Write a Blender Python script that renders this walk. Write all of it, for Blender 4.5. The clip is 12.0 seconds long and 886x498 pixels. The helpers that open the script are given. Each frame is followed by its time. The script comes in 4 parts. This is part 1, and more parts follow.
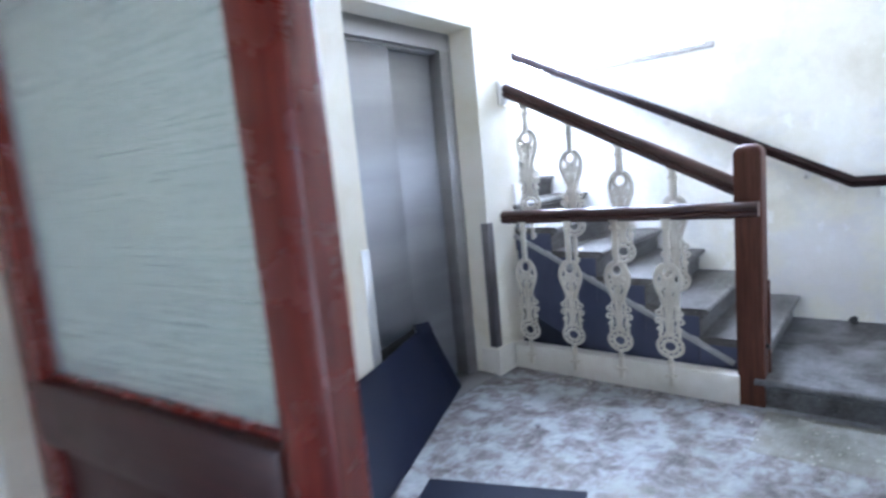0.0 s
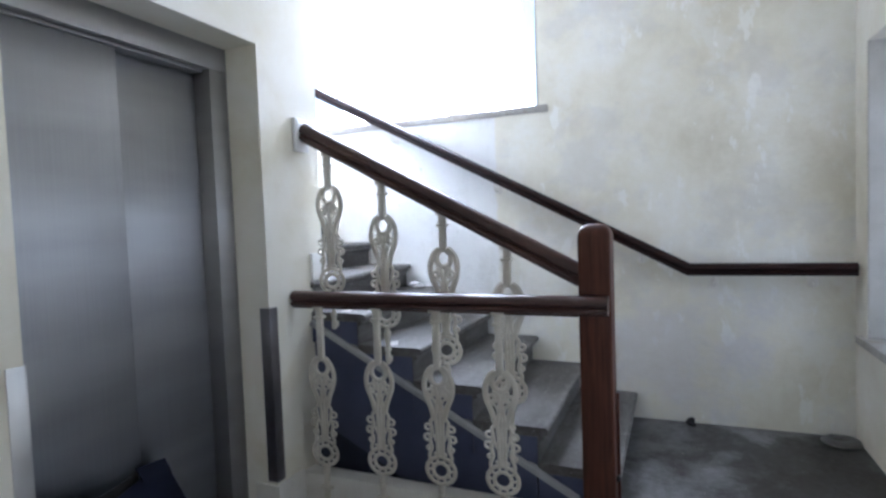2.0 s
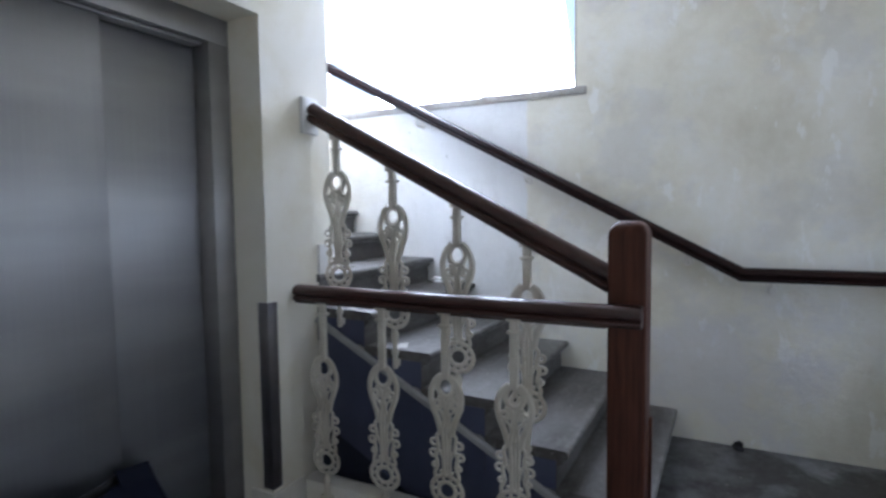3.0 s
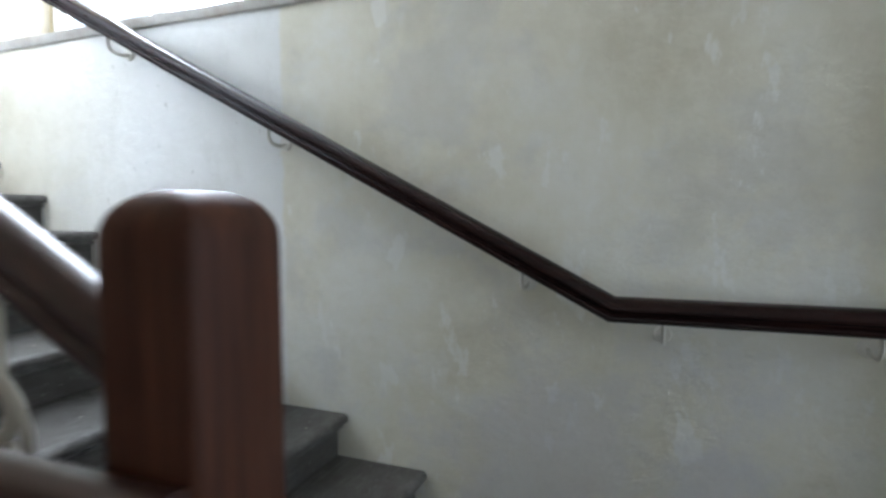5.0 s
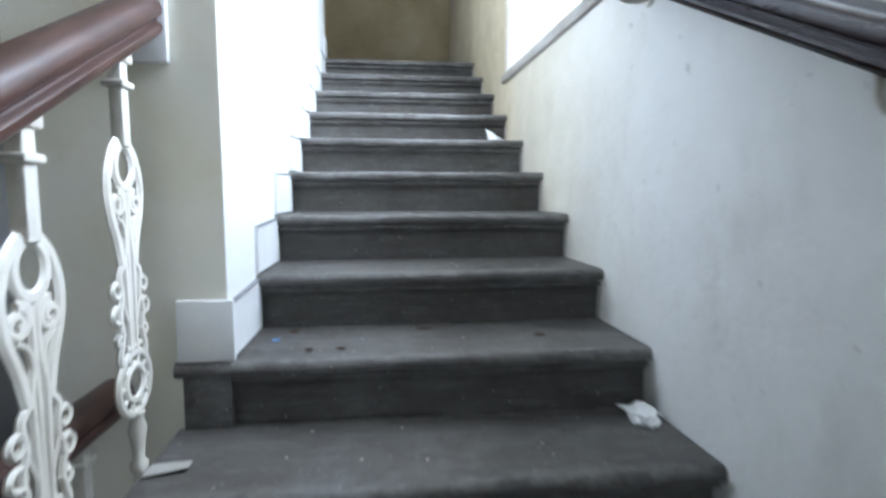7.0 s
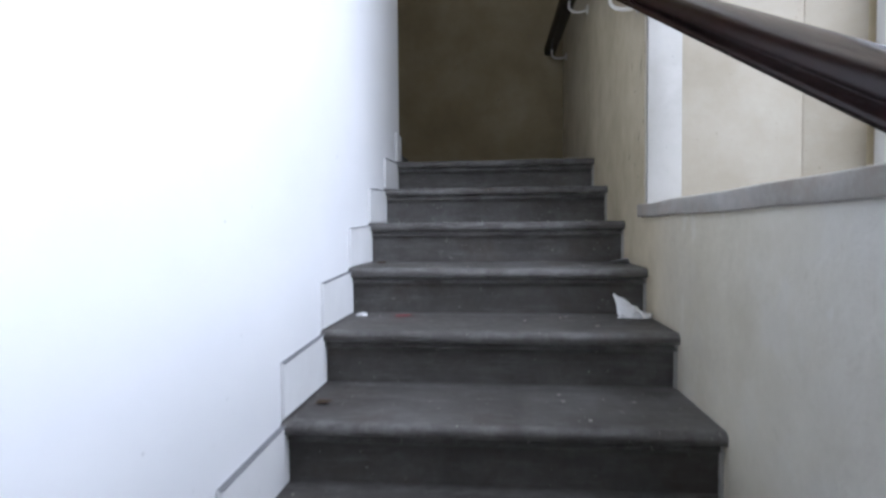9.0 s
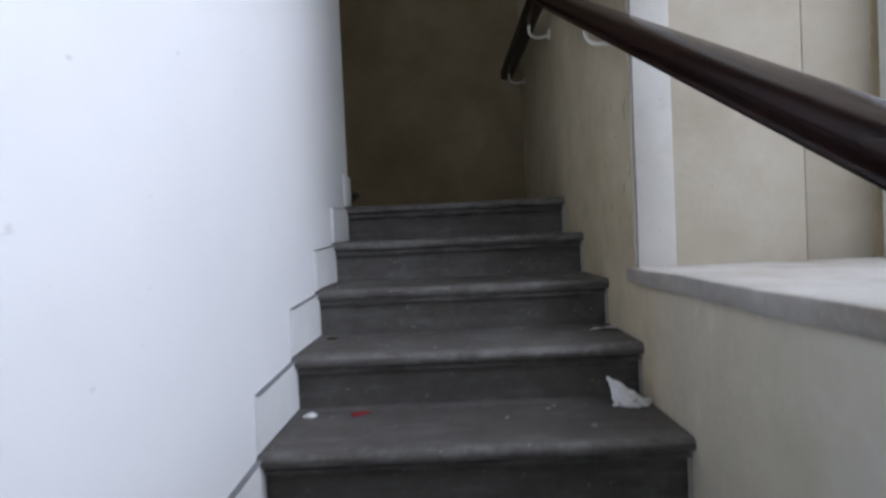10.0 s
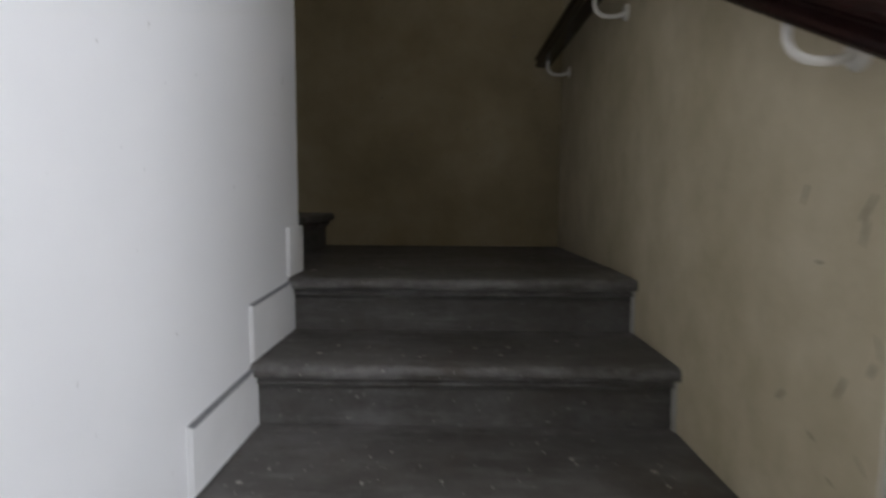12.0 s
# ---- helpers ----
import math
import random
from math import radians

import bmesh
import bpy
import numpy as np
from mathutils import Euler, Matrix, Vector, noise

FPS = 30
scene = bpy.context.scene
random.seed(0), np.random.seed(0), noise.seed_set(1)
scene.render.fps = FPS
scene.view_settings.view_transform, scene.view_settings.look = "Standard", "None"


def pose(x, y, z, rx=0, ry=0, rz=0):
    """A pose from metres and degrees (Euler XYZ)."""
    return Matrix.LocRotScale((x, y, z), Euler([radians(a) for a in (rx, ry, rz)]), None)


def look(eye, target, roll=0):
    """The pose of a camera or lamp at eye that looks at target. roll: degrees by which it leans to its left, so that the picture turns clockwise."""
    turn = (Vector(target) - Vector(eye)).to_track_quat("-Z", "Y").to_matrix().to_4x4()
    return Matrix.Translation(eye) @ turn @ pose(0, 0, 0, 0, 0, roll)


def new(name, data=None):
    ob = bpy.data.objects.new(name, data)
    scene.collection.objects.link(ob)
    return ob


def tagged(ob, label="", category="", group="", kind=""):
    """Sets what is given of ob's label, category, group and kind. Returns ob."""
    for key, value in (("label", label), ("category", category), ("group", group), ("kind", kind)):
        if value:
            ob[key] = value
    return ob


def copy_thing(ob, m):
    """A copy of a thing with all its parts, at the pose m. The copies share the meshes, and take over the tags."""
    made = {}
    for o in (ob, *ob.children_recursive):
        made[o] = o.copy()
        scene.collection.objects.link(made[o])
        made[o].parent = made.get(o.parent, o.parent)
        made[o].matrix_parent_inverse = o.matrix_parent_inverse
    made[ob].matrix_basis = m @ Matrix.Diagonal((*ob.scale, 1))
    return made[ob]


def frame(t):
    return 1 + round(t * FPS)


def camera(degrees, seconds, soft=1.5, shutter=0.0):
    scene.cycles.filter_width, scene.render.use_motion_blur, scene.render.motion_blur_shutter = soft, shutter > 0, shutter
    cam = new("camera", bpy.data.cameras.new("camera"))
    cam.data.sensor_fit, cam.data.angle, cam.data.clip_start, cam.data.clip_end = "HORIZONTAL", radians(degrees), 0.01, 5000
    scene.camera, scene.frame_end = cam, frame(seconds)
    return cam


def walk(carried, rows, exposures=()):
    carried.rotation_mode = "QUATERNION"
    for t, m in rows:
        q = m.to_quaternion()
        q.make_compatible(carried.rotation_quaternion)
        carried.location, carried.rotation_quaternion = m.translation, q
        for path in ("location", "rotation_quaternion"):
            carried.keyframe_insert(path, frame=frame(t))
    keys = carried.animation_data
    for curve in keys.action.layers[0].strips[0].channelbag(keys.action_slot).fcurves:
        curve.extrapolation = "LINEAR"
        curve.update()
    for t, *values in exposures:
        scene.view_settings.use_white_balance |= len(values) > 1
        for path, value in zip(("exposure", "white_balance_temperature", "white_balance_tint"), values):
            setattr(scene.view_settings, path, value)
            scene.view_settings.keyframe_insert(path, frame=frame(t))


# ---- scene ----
cam = camera(78.4, 12.0, soft=2.6, shutter=0.5)
PATH = [
    (0, (-3.41, -2.104, 1.391), (-1.898, -0.82, 1.131), -5.4),
    (0.5, (-3.092, -1.995, 1.407), (-1.464, -0.863, 1.144), -3.3),
    (1, (-2.839, -1.924, 1.449), (-1.114, -0.941, 1.205), -0.7),
    (1.5, (-2.648, -1.834, 1.455), (-0.81, -1.059, 1.309), -1.2),
    (2, (-2.519, -1.806, 1.441), (-0.681, -1.023, 1.346), -2.1),
    (2.5, (-2.381, -1.836, 1.448), (-0.603, -0.924, 1.355), -1.0),
    (2.7, (-2.329, -1.808, 1.448), (-0.573, -0.86, 1.324), -0.9),
    (4.5, (-1.078, -1.946, 1.403), (0.791, -1.24, 1.296), -0.0),
    (5, (-0.628, -1.982, 1.387), (1.236, -1.268, 1.26), -0.2),
    (5.5, (-0.264, -2.02, 1.415), (1.376, -0.886, 1.263), 0.9),
    (6, (0.018, -1.87, 1.376), (1.204, -0.273, 1.165), 0.5),
    (6.5, (0.225, -1.623, 1.442), (0.872, 0.261, 1.266), 0.6),
    (7, (0.354, -1.322, 1.541), (0.596, 0.654, 1.353), -0.1),
    (7.5, (0.445, -1.056, 1.713), (0.422, 0.935, 1.523), 0.1),
    (7.7, (0.442, -0.952, 1.776), (0.327, 1.033, 1.568), -1.6),
    (9.3, (0.536, -0.279, 2.162), (0.334, 1.71, 2.107), -0.6),
    (9.5, (0.514, -0.245, 2.193), (0.295, 1.742, 2.128), -1.0),
    (10, (0.485, -0.047, 2.313), (0.47, 1.952, 2.268), -2.6),
    (10.5, (0.521, 0.181, 2.394), (0.53, 2.181, 2.377), 0.4),
    (11, (0.512, 0.427, 2.485), (0.497, 2.426, 2.455), -2.9),
    (11.5, (0.538, 0.667, 2.575), (0.669, 2.661, 2.477), -0.2),
    (12, (0.497, 0.903, 2.701), (0.465, 2.895, 2.522), 0.3),
]
walk(cam, [(t, look(eye, target, roll)) for t, eye, target, roll in PATH],
     [(0, 3.95, 5200, 18), (0.5, 3.72, 5500, 17), (1, 3.5, 5600, 16), (1.5, 3.27, 5600, 16), (2.5, 2.76, 5500, 18), (4.5, 2.42, 5850, 11), (5.5, 2.52, 5950, 9), (6, 2.4, 5800, 7), (6.5, 2.15, 5700, 8), (7.5, 2.05, 5600, 11), (9.5, 0.2, 5950, 18), (10.5, -0.05, 6100, 18), (11.5, -0.15, 6450, 16), (12, 0.0, 6600, 16)])

# ---- light ----
world = bpy.data.worlds.new("world")
scene.world = world
world.use_nodes = True
wn, wl = world.node_tree.nodes, world.node_tree.links
sky = wn.new("ShaderNodeTexSky")
sky.sky_type = "NISHITA"
sky.sun_disc = False
sky.sun_elevation = radians(45)
sky.sun_rotation = radians(356)
sky.air_density, sky.dust_density = 1.2, 3.0
wl.new(sky.outputs[0], wn["Background"].inputs[0])
wn["Background"].inputs[1].default_value = 0.08

sun_data = bpy.data.lights.new("sun", "SUN")
sun_data.energy, sun_data.angle, sun_data.color = 2.0, radians(0.5), (1.0, 0.95, 0.87)
sun = new("sun", sun_data)
sun.matrix_world = look((-0.6, 9, 9), (0, 0, 0))


def window_light(name, at, target, w, h, watts):
    data = bpy.data.lights.new(name, "AREA")
    data.shape, data.size, data.size_y, data.energy = "RECTANGLE", w, h, watts
    data.color = (0.86, 0.93, 1.0)
    ob = new(name, data)
    ob.matrix_world = look(at, target)
    return ob


window_light("window_light", (2.0, 0.36, 3.3), (0.2, 0.34, 2.2), 2.0, 2.0, 56)
window_light("window_light", (0.25, -3.24, 1.55), (0.25, 0.0, 1.35), 1.1, 1.3, 0.8)

# ---- materials ----


def material(name, rough=0.6, metal=0.0):
    m = bpy.data.materials.new(name)
    m.use_nodes = True
    b = m.node_tree.nodes["Principled BSDF"]
    b.inputs["Roughness"].default_value = rough
    b.inputs["Metallic"].default_value = metal
    return m, m.node_tree.nodes, m.node_tree.links, b


def coords(n, l, scale=(1, 1, 1)):
    g = n.new("ShaderNodeNewGeometry")
    mp = n.new("ShaderNodeMapping")
    mp.inputs["Scale"].default_value = scale
    l.new(g.outputs["Position"], mp.inputs["Vector"])
    return mp.outputs[0]


def fractal(n, l, vec, scale, detail=6.0, rough=0.6, distort=0.0):
    t = n.new("ShaderNodeTexNoise")
    t.inputs["Scale"].default_value = scale
    t.inputs["Detail"].default_value = detail
    t.inputs["Roughness"].default_value = rough
    t.inputs["Distortion"].default_value = distort
    l.new(vec, t.inputs["Vector"])
    return t.outputs["Fac"]


def ramp(n, l, fac, stops):
    r = n.new("ShaderNodeValToRGB")
    while len(r.color_ramp.elements) < len(stops):
        r.color_ramp.elements.new(0.5)
    for e, (p, c) in zip(r.color_ramp.elements, stops):
        e.position = p
        e.color = (c, c, c, 1) if isinstance(c, (int, float)) else (*c, 1)
    l.new(fac, r.inputs[0])
    return r.outputs[0]


def blend(n, l, fac, a, b, mode="MIX"):
    x = n.new("ShaderNodeMix")
    x.data_type, x.blend_type = "RGBA", mode
    for sock, v in ((x.inputs[0], fac), (x.inputs[6], a), (x.inputs[7], b)):
        if isinstance(v, (int, float)):
            sock.default_value = v
        elif isinstance(v, tuple):
            sock.default_value = (*v, 1)
        else:
            l.new(v, sock)
    return x.outputs[2]


def calc(n, l, op, a, b):
    x = n.new("ShaderNodeMath")
    x.operation = op
    for sock, v in zip(x.inputs, (a, b)):
        if isinstance(v, (int, float)):
            sock.default_value = v
        else:
            l.new(v, sock)
    return x.outputs[0]


def relief(n, l, b, fac, strength, dist=0.01):
    x = n.new("ShaderNodeBump")
    x.inputs["Strength"].default_value = strength
    x.inputs["Distance"].default_value = dist
    l.new(fac, x.inputs["Height"])
    l.new(x.outputs[0], b.inputs["Normal"])


def plaster(name, base, dark, light, blotch=1.3, bump=0.25, rough=0.75):
    m, n, l, b = material(name, rough)
    v = coords(n, l)
    big = fractal(n, l, v, blotch, 8, 0.62, 0.1)
    fine = fractal(n, l, v, 14, 8, 0.65)
    col = ramp(n, l, big, [(0.3, dark), (0.5, base), (0.68, light)])
    spots = ramp(n, l, fractal(n, l, v, 5.5, 9, 0.7, 0.2), [(0.62, 0.0), (0.70, 1.0)])
    col = blend(n, l, calc(n, l, "MULTIPLY", spots, 0.35), col, light)
    col = blend(n, l, calc(n, l, "MULTIPLY", fine, 0.3), col, dark)
    specks = ramp(n, l, fractal(n, l, v, 60, 2, 0.5), [(0.72, 0.0), (0.76, 1.0)])
    col = blend(n, l, calc(n, l, "MULTIPLY", specks, 0.35), col, tuple(c * 0.45 for c in dark))
    l.new(col, b.inputs["Base Color"])
    relief(n, l, b, fractal(n, l, v, 22, 9, 0.7), bump, 0.006)
    return m


def stair_wall_paint():
    """Old cream plaster with a repainted white field that has a crisp, slightly wavering edge."""
    m, n, l, b = material("stair wall plaster", 0.7)
    v = coords(n, l)
    big = fractal(n, l, v, 1.7, 9, 0.66, 0.1)
    fine = fractal(n, l, v, 12, 8, 0.65)
    old = ramp(n, l, big, [(0.34, (0.64, 0.60, 0.48)), (0.5, (0.75, 0.72, 0.61)), (0.64, (0.81, 0.80, 0.74))])
    patch = ramp(n, l, fractal(n, l, v, 3.0, 8, 0.66, 0.3), [(0.54, 0.0), (0.61, 1.0)])
    old = blend(n, l, calc(n, l, "MULTIPLY", patch, 0.45), old, (0.78, 0.78, 0.74))
    grey = ramp(n, l, fractal(n, l, coords(n, l, (1, 1, 1.3)), 1.9, 7, 0.62, 0.2), [(0.53, 0.0), (0.62, 1.0)])
    old = blend(n, l, calc(n, l, "MULTIPLY", grey, 0.3), old, (0.50, 0.50, 0.53))
    chips = ramp(n, l, fractal(n, l, coords(n, l, (1, 1, 0.5)), 8, 6, 0.6), [(0.61, 0.0), (0.65, 1.0)])
    old = blend(n, l, calc(n, l, "MULTIPLY", chips, 0.6), old, (0.87, 0.87, 0.84))
    place = n.new("ShaderNodeVectorMath")
    place.operation = "DISTANCE"
    l.new(coords(n, l, (0.2, 1, 1.25)), place.inputs[0])
    place.inputs[1].default_value = (0.21, -1.75, 0.7)
    lav = calc(n, l, "SUBTRACT", calc(n, l, "ADD", 0.58, calc(n, l, "MULTIPLY", calc(n, l, "SUBTRACT", big, 0.5), 2.2)), place.outputs["Value"])
    old = blend(n, l, ramp(n, l, lav, [(0.0, 0.0), (0.30, 0.5)]), old, (0.52, 0.50, 0.54))
    old = blend(n, l, calc(n, l, "MULTIPLY", fine, 0.25), old, (0.48, 0.44, 0.34))
    white = ramp(n, l, big, [(0.35, (0.69, 0.685, 0.66)), (0.65, (0.78, 0.78, 0.76))])
    smudge = ramp(n, l, fractal(n, l, coords(n, l, (1, 1.4, 0.8)), 3.2, 8, 0.68, 0.2), [(0.54, 0.0), (0.70, 0.45)])
    white = blend(n, l, smudge, white, (0.55, 0.54, 0.50))
    nicks = ramp(n, l, fractal(n, l, coords(n, l, (1, 1, 0.7)), 26, 3, 0.5), [(0.70, 0.0), (0.73, 0.6)])
    white = blend(n, l, nicks, white, (0.40, 0.39, 0.36))
    streak = ramp(n, l, fractal(n, l, coords(n, l, (1, 1.3, 1.0)), 3.4, 9, 0.7), [(0.35, 0.0), (0.65, 1.0)])
    # Darker, browner plaster tone for the end of the wall near the landing.
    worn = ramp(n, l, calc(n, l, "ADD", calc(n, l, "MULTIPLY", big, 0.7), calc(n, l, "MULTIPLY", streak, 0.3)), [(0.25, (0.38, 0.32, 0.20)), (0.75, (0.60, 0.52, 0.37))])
    sep = n.new("ShaderNodeSeparateXYZ")
    l.new(v, sep.inputs[0])
    waver = calc(n, l, "MULTIPLY", calc(n, l, "SUBTRACT", fine, 0.5), 0.06)
    y = calc(n, l, "ADD", sep.outputs[1], waver)
    # With growing y the white thins out and the darker tone takes over.
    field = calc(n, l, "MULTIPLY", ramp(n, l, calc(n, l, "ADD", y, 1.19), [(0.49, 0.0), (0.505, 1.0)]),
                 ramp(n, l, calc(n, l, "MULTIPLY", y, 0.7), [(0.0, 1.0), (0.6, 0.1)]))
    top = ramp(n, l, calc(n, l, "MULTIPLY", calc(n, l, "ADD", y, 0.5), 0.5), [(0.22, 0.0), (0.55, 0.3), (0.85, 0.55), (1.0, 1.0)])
    col = blend(n, l, field, old, white)
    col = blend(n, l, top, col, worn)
    l.new(col, b.inputs["Base Color"])
    relief(n, l, b, fractal(n, l, v, 16, 10, 0.72), 0.6, 0.010)
    return m


def white_wall():
    m, n, l, b = material("white painted wall", 0.55)
    v = coords(n, l)
    col = ramp(n, l, fractal(n, l, v, 1.1, 6, 0.6), [(0.3, (0.76, 0.765, 0.765)), (0.7, (0.83, 0.83, 0.825))])
    marks = ramp(n, l, fractal(n, l, v, 34, 2, 0.5), [(0.74, 0.0), (0.77, 1.0)])
    col = blend(n, l, calc(n, l, "MULTIPLY", marks, 0.4), col, (0.45, 0.44, 0.42))
    l.new(col, b.inputs["Base Color"])
    relief(n, l, b, fractal(n, l, v, 60, 5, 0.6), 0.12, 0.003)
    return m


def lift_wall_paint():
    """Cream painted plaster with brown damp runs."""
    m, n, l, b = material("damp stained plaster", 0.65)
    v = coords(n, l)
    big = fractal(n, l, v, 1.6, 8, 0.62, 0.5)
    col = ramp(n, l, big, [(0.3, (0.70, 0.65, 0.50)), (0.5, (0.79, 0.76, 0.66)), (0.7, (0.82, 0.80, 0.73))])
    sep = n.new("ShaderNodeSeparateXYZ")
    l.new(v, sep.inputs[0])
    rag = fractal(n, l, coords(n, l, (2.0, 1, 0.8)), 4.5, 8, 0.66, 0.3)
    for x0, z0, tilt, half_w, half_h, depth in ((-1.80, 1.78, -0.21, 0.095, 0.46, 0.70), (-1.765, 0.84, 0.03, 0.125, 0.30, 0.9), (-1.90, 2.55, -0.15, 0.10, 0.5, 0.5)):
        dz = calc(n, l, "SUBTRACT", sep.outputs[2], z0)
        dx = calc(n, l, "SUBTRACT", calc(n, l, "SUBTRACT", sep.outputs[0], x0), calc(n, l, "MULTIPLY", dz, tilt))
        r = calc(n, l, "ADD", calc(n, l, "POWER", calc(n, l, "ABSOLUTE", calc(n, l, "DIVIDE", dx, half_w), 0.0), 2.0),
                 calc(n, l, "POWER", calc(n, l, "ABSOLUTE", calc(n, l, "DIVIDE", dz, half_h), 0.0), 2.0))
        edge_fac = calc(n, l, "ADD", calc(n, l, "SUBTRACT", 1.0, r), calc(n, l, "MULTIPLY", calc(n, l, "SUBTRACT", rag, 0.5), 1.7))
        halo = ramp(n, l, edge_fac, [(0.0, 0.0), (0.9, depth * 0.6)])
        col = blend(n, l, halo, col, (0.64, 0.50, 0.32))
        heart = ramp(n, l, edge_fac, [(0.45, 0.0), (1.0, depth * 0.8)])
        col = blend(n, l, heart, col, (0.55, 0.37, 0.20))
    l.new(col, b.inputs["Base Color"])
    relief(n, l, b, fractal(n, l, v, 25, 8, 0.65), 0.25, 0.005)
    return m


def stone(name, base, dark, light, grain=30, rough=0.62, bump=0.3, blotch=2.2, chalky=0.85, spread=(0.3, 0.52, 0.72), worn_noses=False):
    m, n, l, b = material(name, rough)
    v = coords(n, l)
    big = fractal(n, l, v, blotch, 9, 0.68, 0.12)
    col = ramp(n, l, big, [(spread[0], dark), (spread[1], base), (spread[2], light)])
    fine = fractal(n, l, v, grain, 6, 0.7)
    col = blend(n, l, ramp(n, l, fine, [(0.35, 0.45), (0.6, 0.0)]), col, dark)
    chalk = ramp(n, l, fractal(n, l, coords(n, l, (0.6, 3, 4)), 9, 10, 0.78), [(0.50, 0.0), (0.66, chalky)])
    col = blend(n, l, chalk, col, light)
    brown = ramp(n, l, fractal(n, l, v, 4.5, 7, 0.65), [(0.52, 0.0), (0.68, 0.55)])
    col = blend(n, l, brown, col, (dark[0] * 1.35, dark[1] * 1.15, dark[2] * 0.95))
    if worn_noses:
        sep = n.new("ShaderNodeSeparateXYZ")
        l.new(v, sep.inputs[0])
        along = calc(n, l, "FRACT", calc(n, l, "DIVIDE", calc(n, l, "ADD", sep.outputs[1], 0.022), 0.3115), 0.0)
        rub = ramp(n, l, fractal(n, l, coords(n, l, (1, 1.6, 1.6)), 13, 9, 0.72), [(0.44, 0.0), (0.64, 0.6)])
        rub = calc(n, l, "MULTIPLY", rub, ramp(n, l, along, [(0.0, 1.0), (0.07, 0.8), (0.16, 0.0)]))
        col = blend(n, l, rub, col, tuple(min(1.0, c * 1.25) for c in light))
    crumbs = ramp(n, l, fractal(n, l, v, 70, 2, 0.5), [(0.70, 0.0), (0.74, 1.0)])
    col = blend(n, l, calc(n, l, "MULTIPLY", crumbs, 0.6), col, (0.42, 0.40, 0.37))
    l.new(col, b.inputs["Base Color"])
    l.new(ramp(n, l, fine, [(0.3, rough - 0.12), (0.7, rough + 0.15)]), b.inputs["Roughness"])
    relief(n, l, b, fractal(n, l, v, 28, 9, 0.7), bump, 0.006)
    return m


def hall_floor():
    m, n, l, b = material("dirty marbled floor", 0.42)
    v = coords(n, l)
    big = fractal(n, l, v, 5.5, 10, 0.72, 0.25)
    col = ramp(n, l, big, [(0.36, (0.065, 0.052, 0.055)), (0.47, (0.19, 0.175, 0.175)), (0.54, (0.30, 0.315, 0.335)), (0.66, (0.42, 0.45, 0.48))])
    dust = ramp(n, l, fractal(n, l, v, 22, 8, 0.7), [(0.5, 0.0), (0.72, 0.5)])
    col = blend(n, l, dust, col, (0.42, 0.41, 0.38))
    moss = ramp(n, l, fractal(n, l, v, 2.0, 5, 0.6), [(0.55, 0.0), (0.68, 0.5)])
    col = blend(n, l, moss, col, (0.22, 0.23, 0.17))
    l.new(col, b.inputs["Base Color"])
    l.new(ramp(n, l, fractal(n, l, v, 6, 6, 0.6), [(0.35, 0.26), (0.65, 0.6)]), b.inputs["Roughness"])
    relief(n, l, b, fractal(n, l, v, 18, 8, 0.7), 0.25, 0.006)
    return m


def wood(name, dark, light, rough=0.28, axis=(2, 30, 30), worn=0.25):
    m, n, l, b = material(name, rough)
    t = n.new("ShaderNodeTexCoord")
    mp = n.new("ShaderNodeMapping")
    mp.inputs["Scale"].default_value = axis
    l.new(t.outputs["Object"], mp.inputs["Vector"])
    g = fractal(n, l, mp.outputs[0], 1.6, 6, 0.6, 0.4)
    col = ramp(n, l, g, [(0.3, dark), (0.7, light)])
    wear = ramp(n, l, fractal(n, l, coords(n, l), 6, 8, 0.7), [(0.5, 0.0), (0.85, worn)])
    col = blend(n, l, wear, col, tuple(c * 0.55 for c in dark))
    l.new(col, b.inputs["Base Color"])
    l.new(ramp(n, l, fractal(n, l, coords(n, l), 12, 5, 0.6), [(0.3, rough - 0.02), (0.7, rough + 0.05)]), b.inputs["Roughness"])
    relief(n, l, b, g, 0.05, 0.003)
    return m


def paint(name, base, rough=0.5, wear=0.25, dark=None, bump=0.2):
    m, n, l, b = material(name, rough)
    v = coords(n, l)
    d = dark or tuple(c * 0.6 for c in base)
    col = ramp(n, l, fractal(n, l, v, 4, 7, 0.65), [(0.35, d), (0.6, base)])
    col = blend(n, l, 1 - wear, col, base)
    scuff = ramp(n, l, fractal(n, l, v, 45, 5, 0.6), [(0.63, 0.0), (0.72, 1.0)])
    col = blend(n, l, calc(n, l, "MULTIPLY", scuff, wear), col, d)
    l.new(col, b.inputs["Base Color"])
    relief(n, l, b, fractal(n, l, v, 70, 5, 0.6), bump, 0.002)
    return m


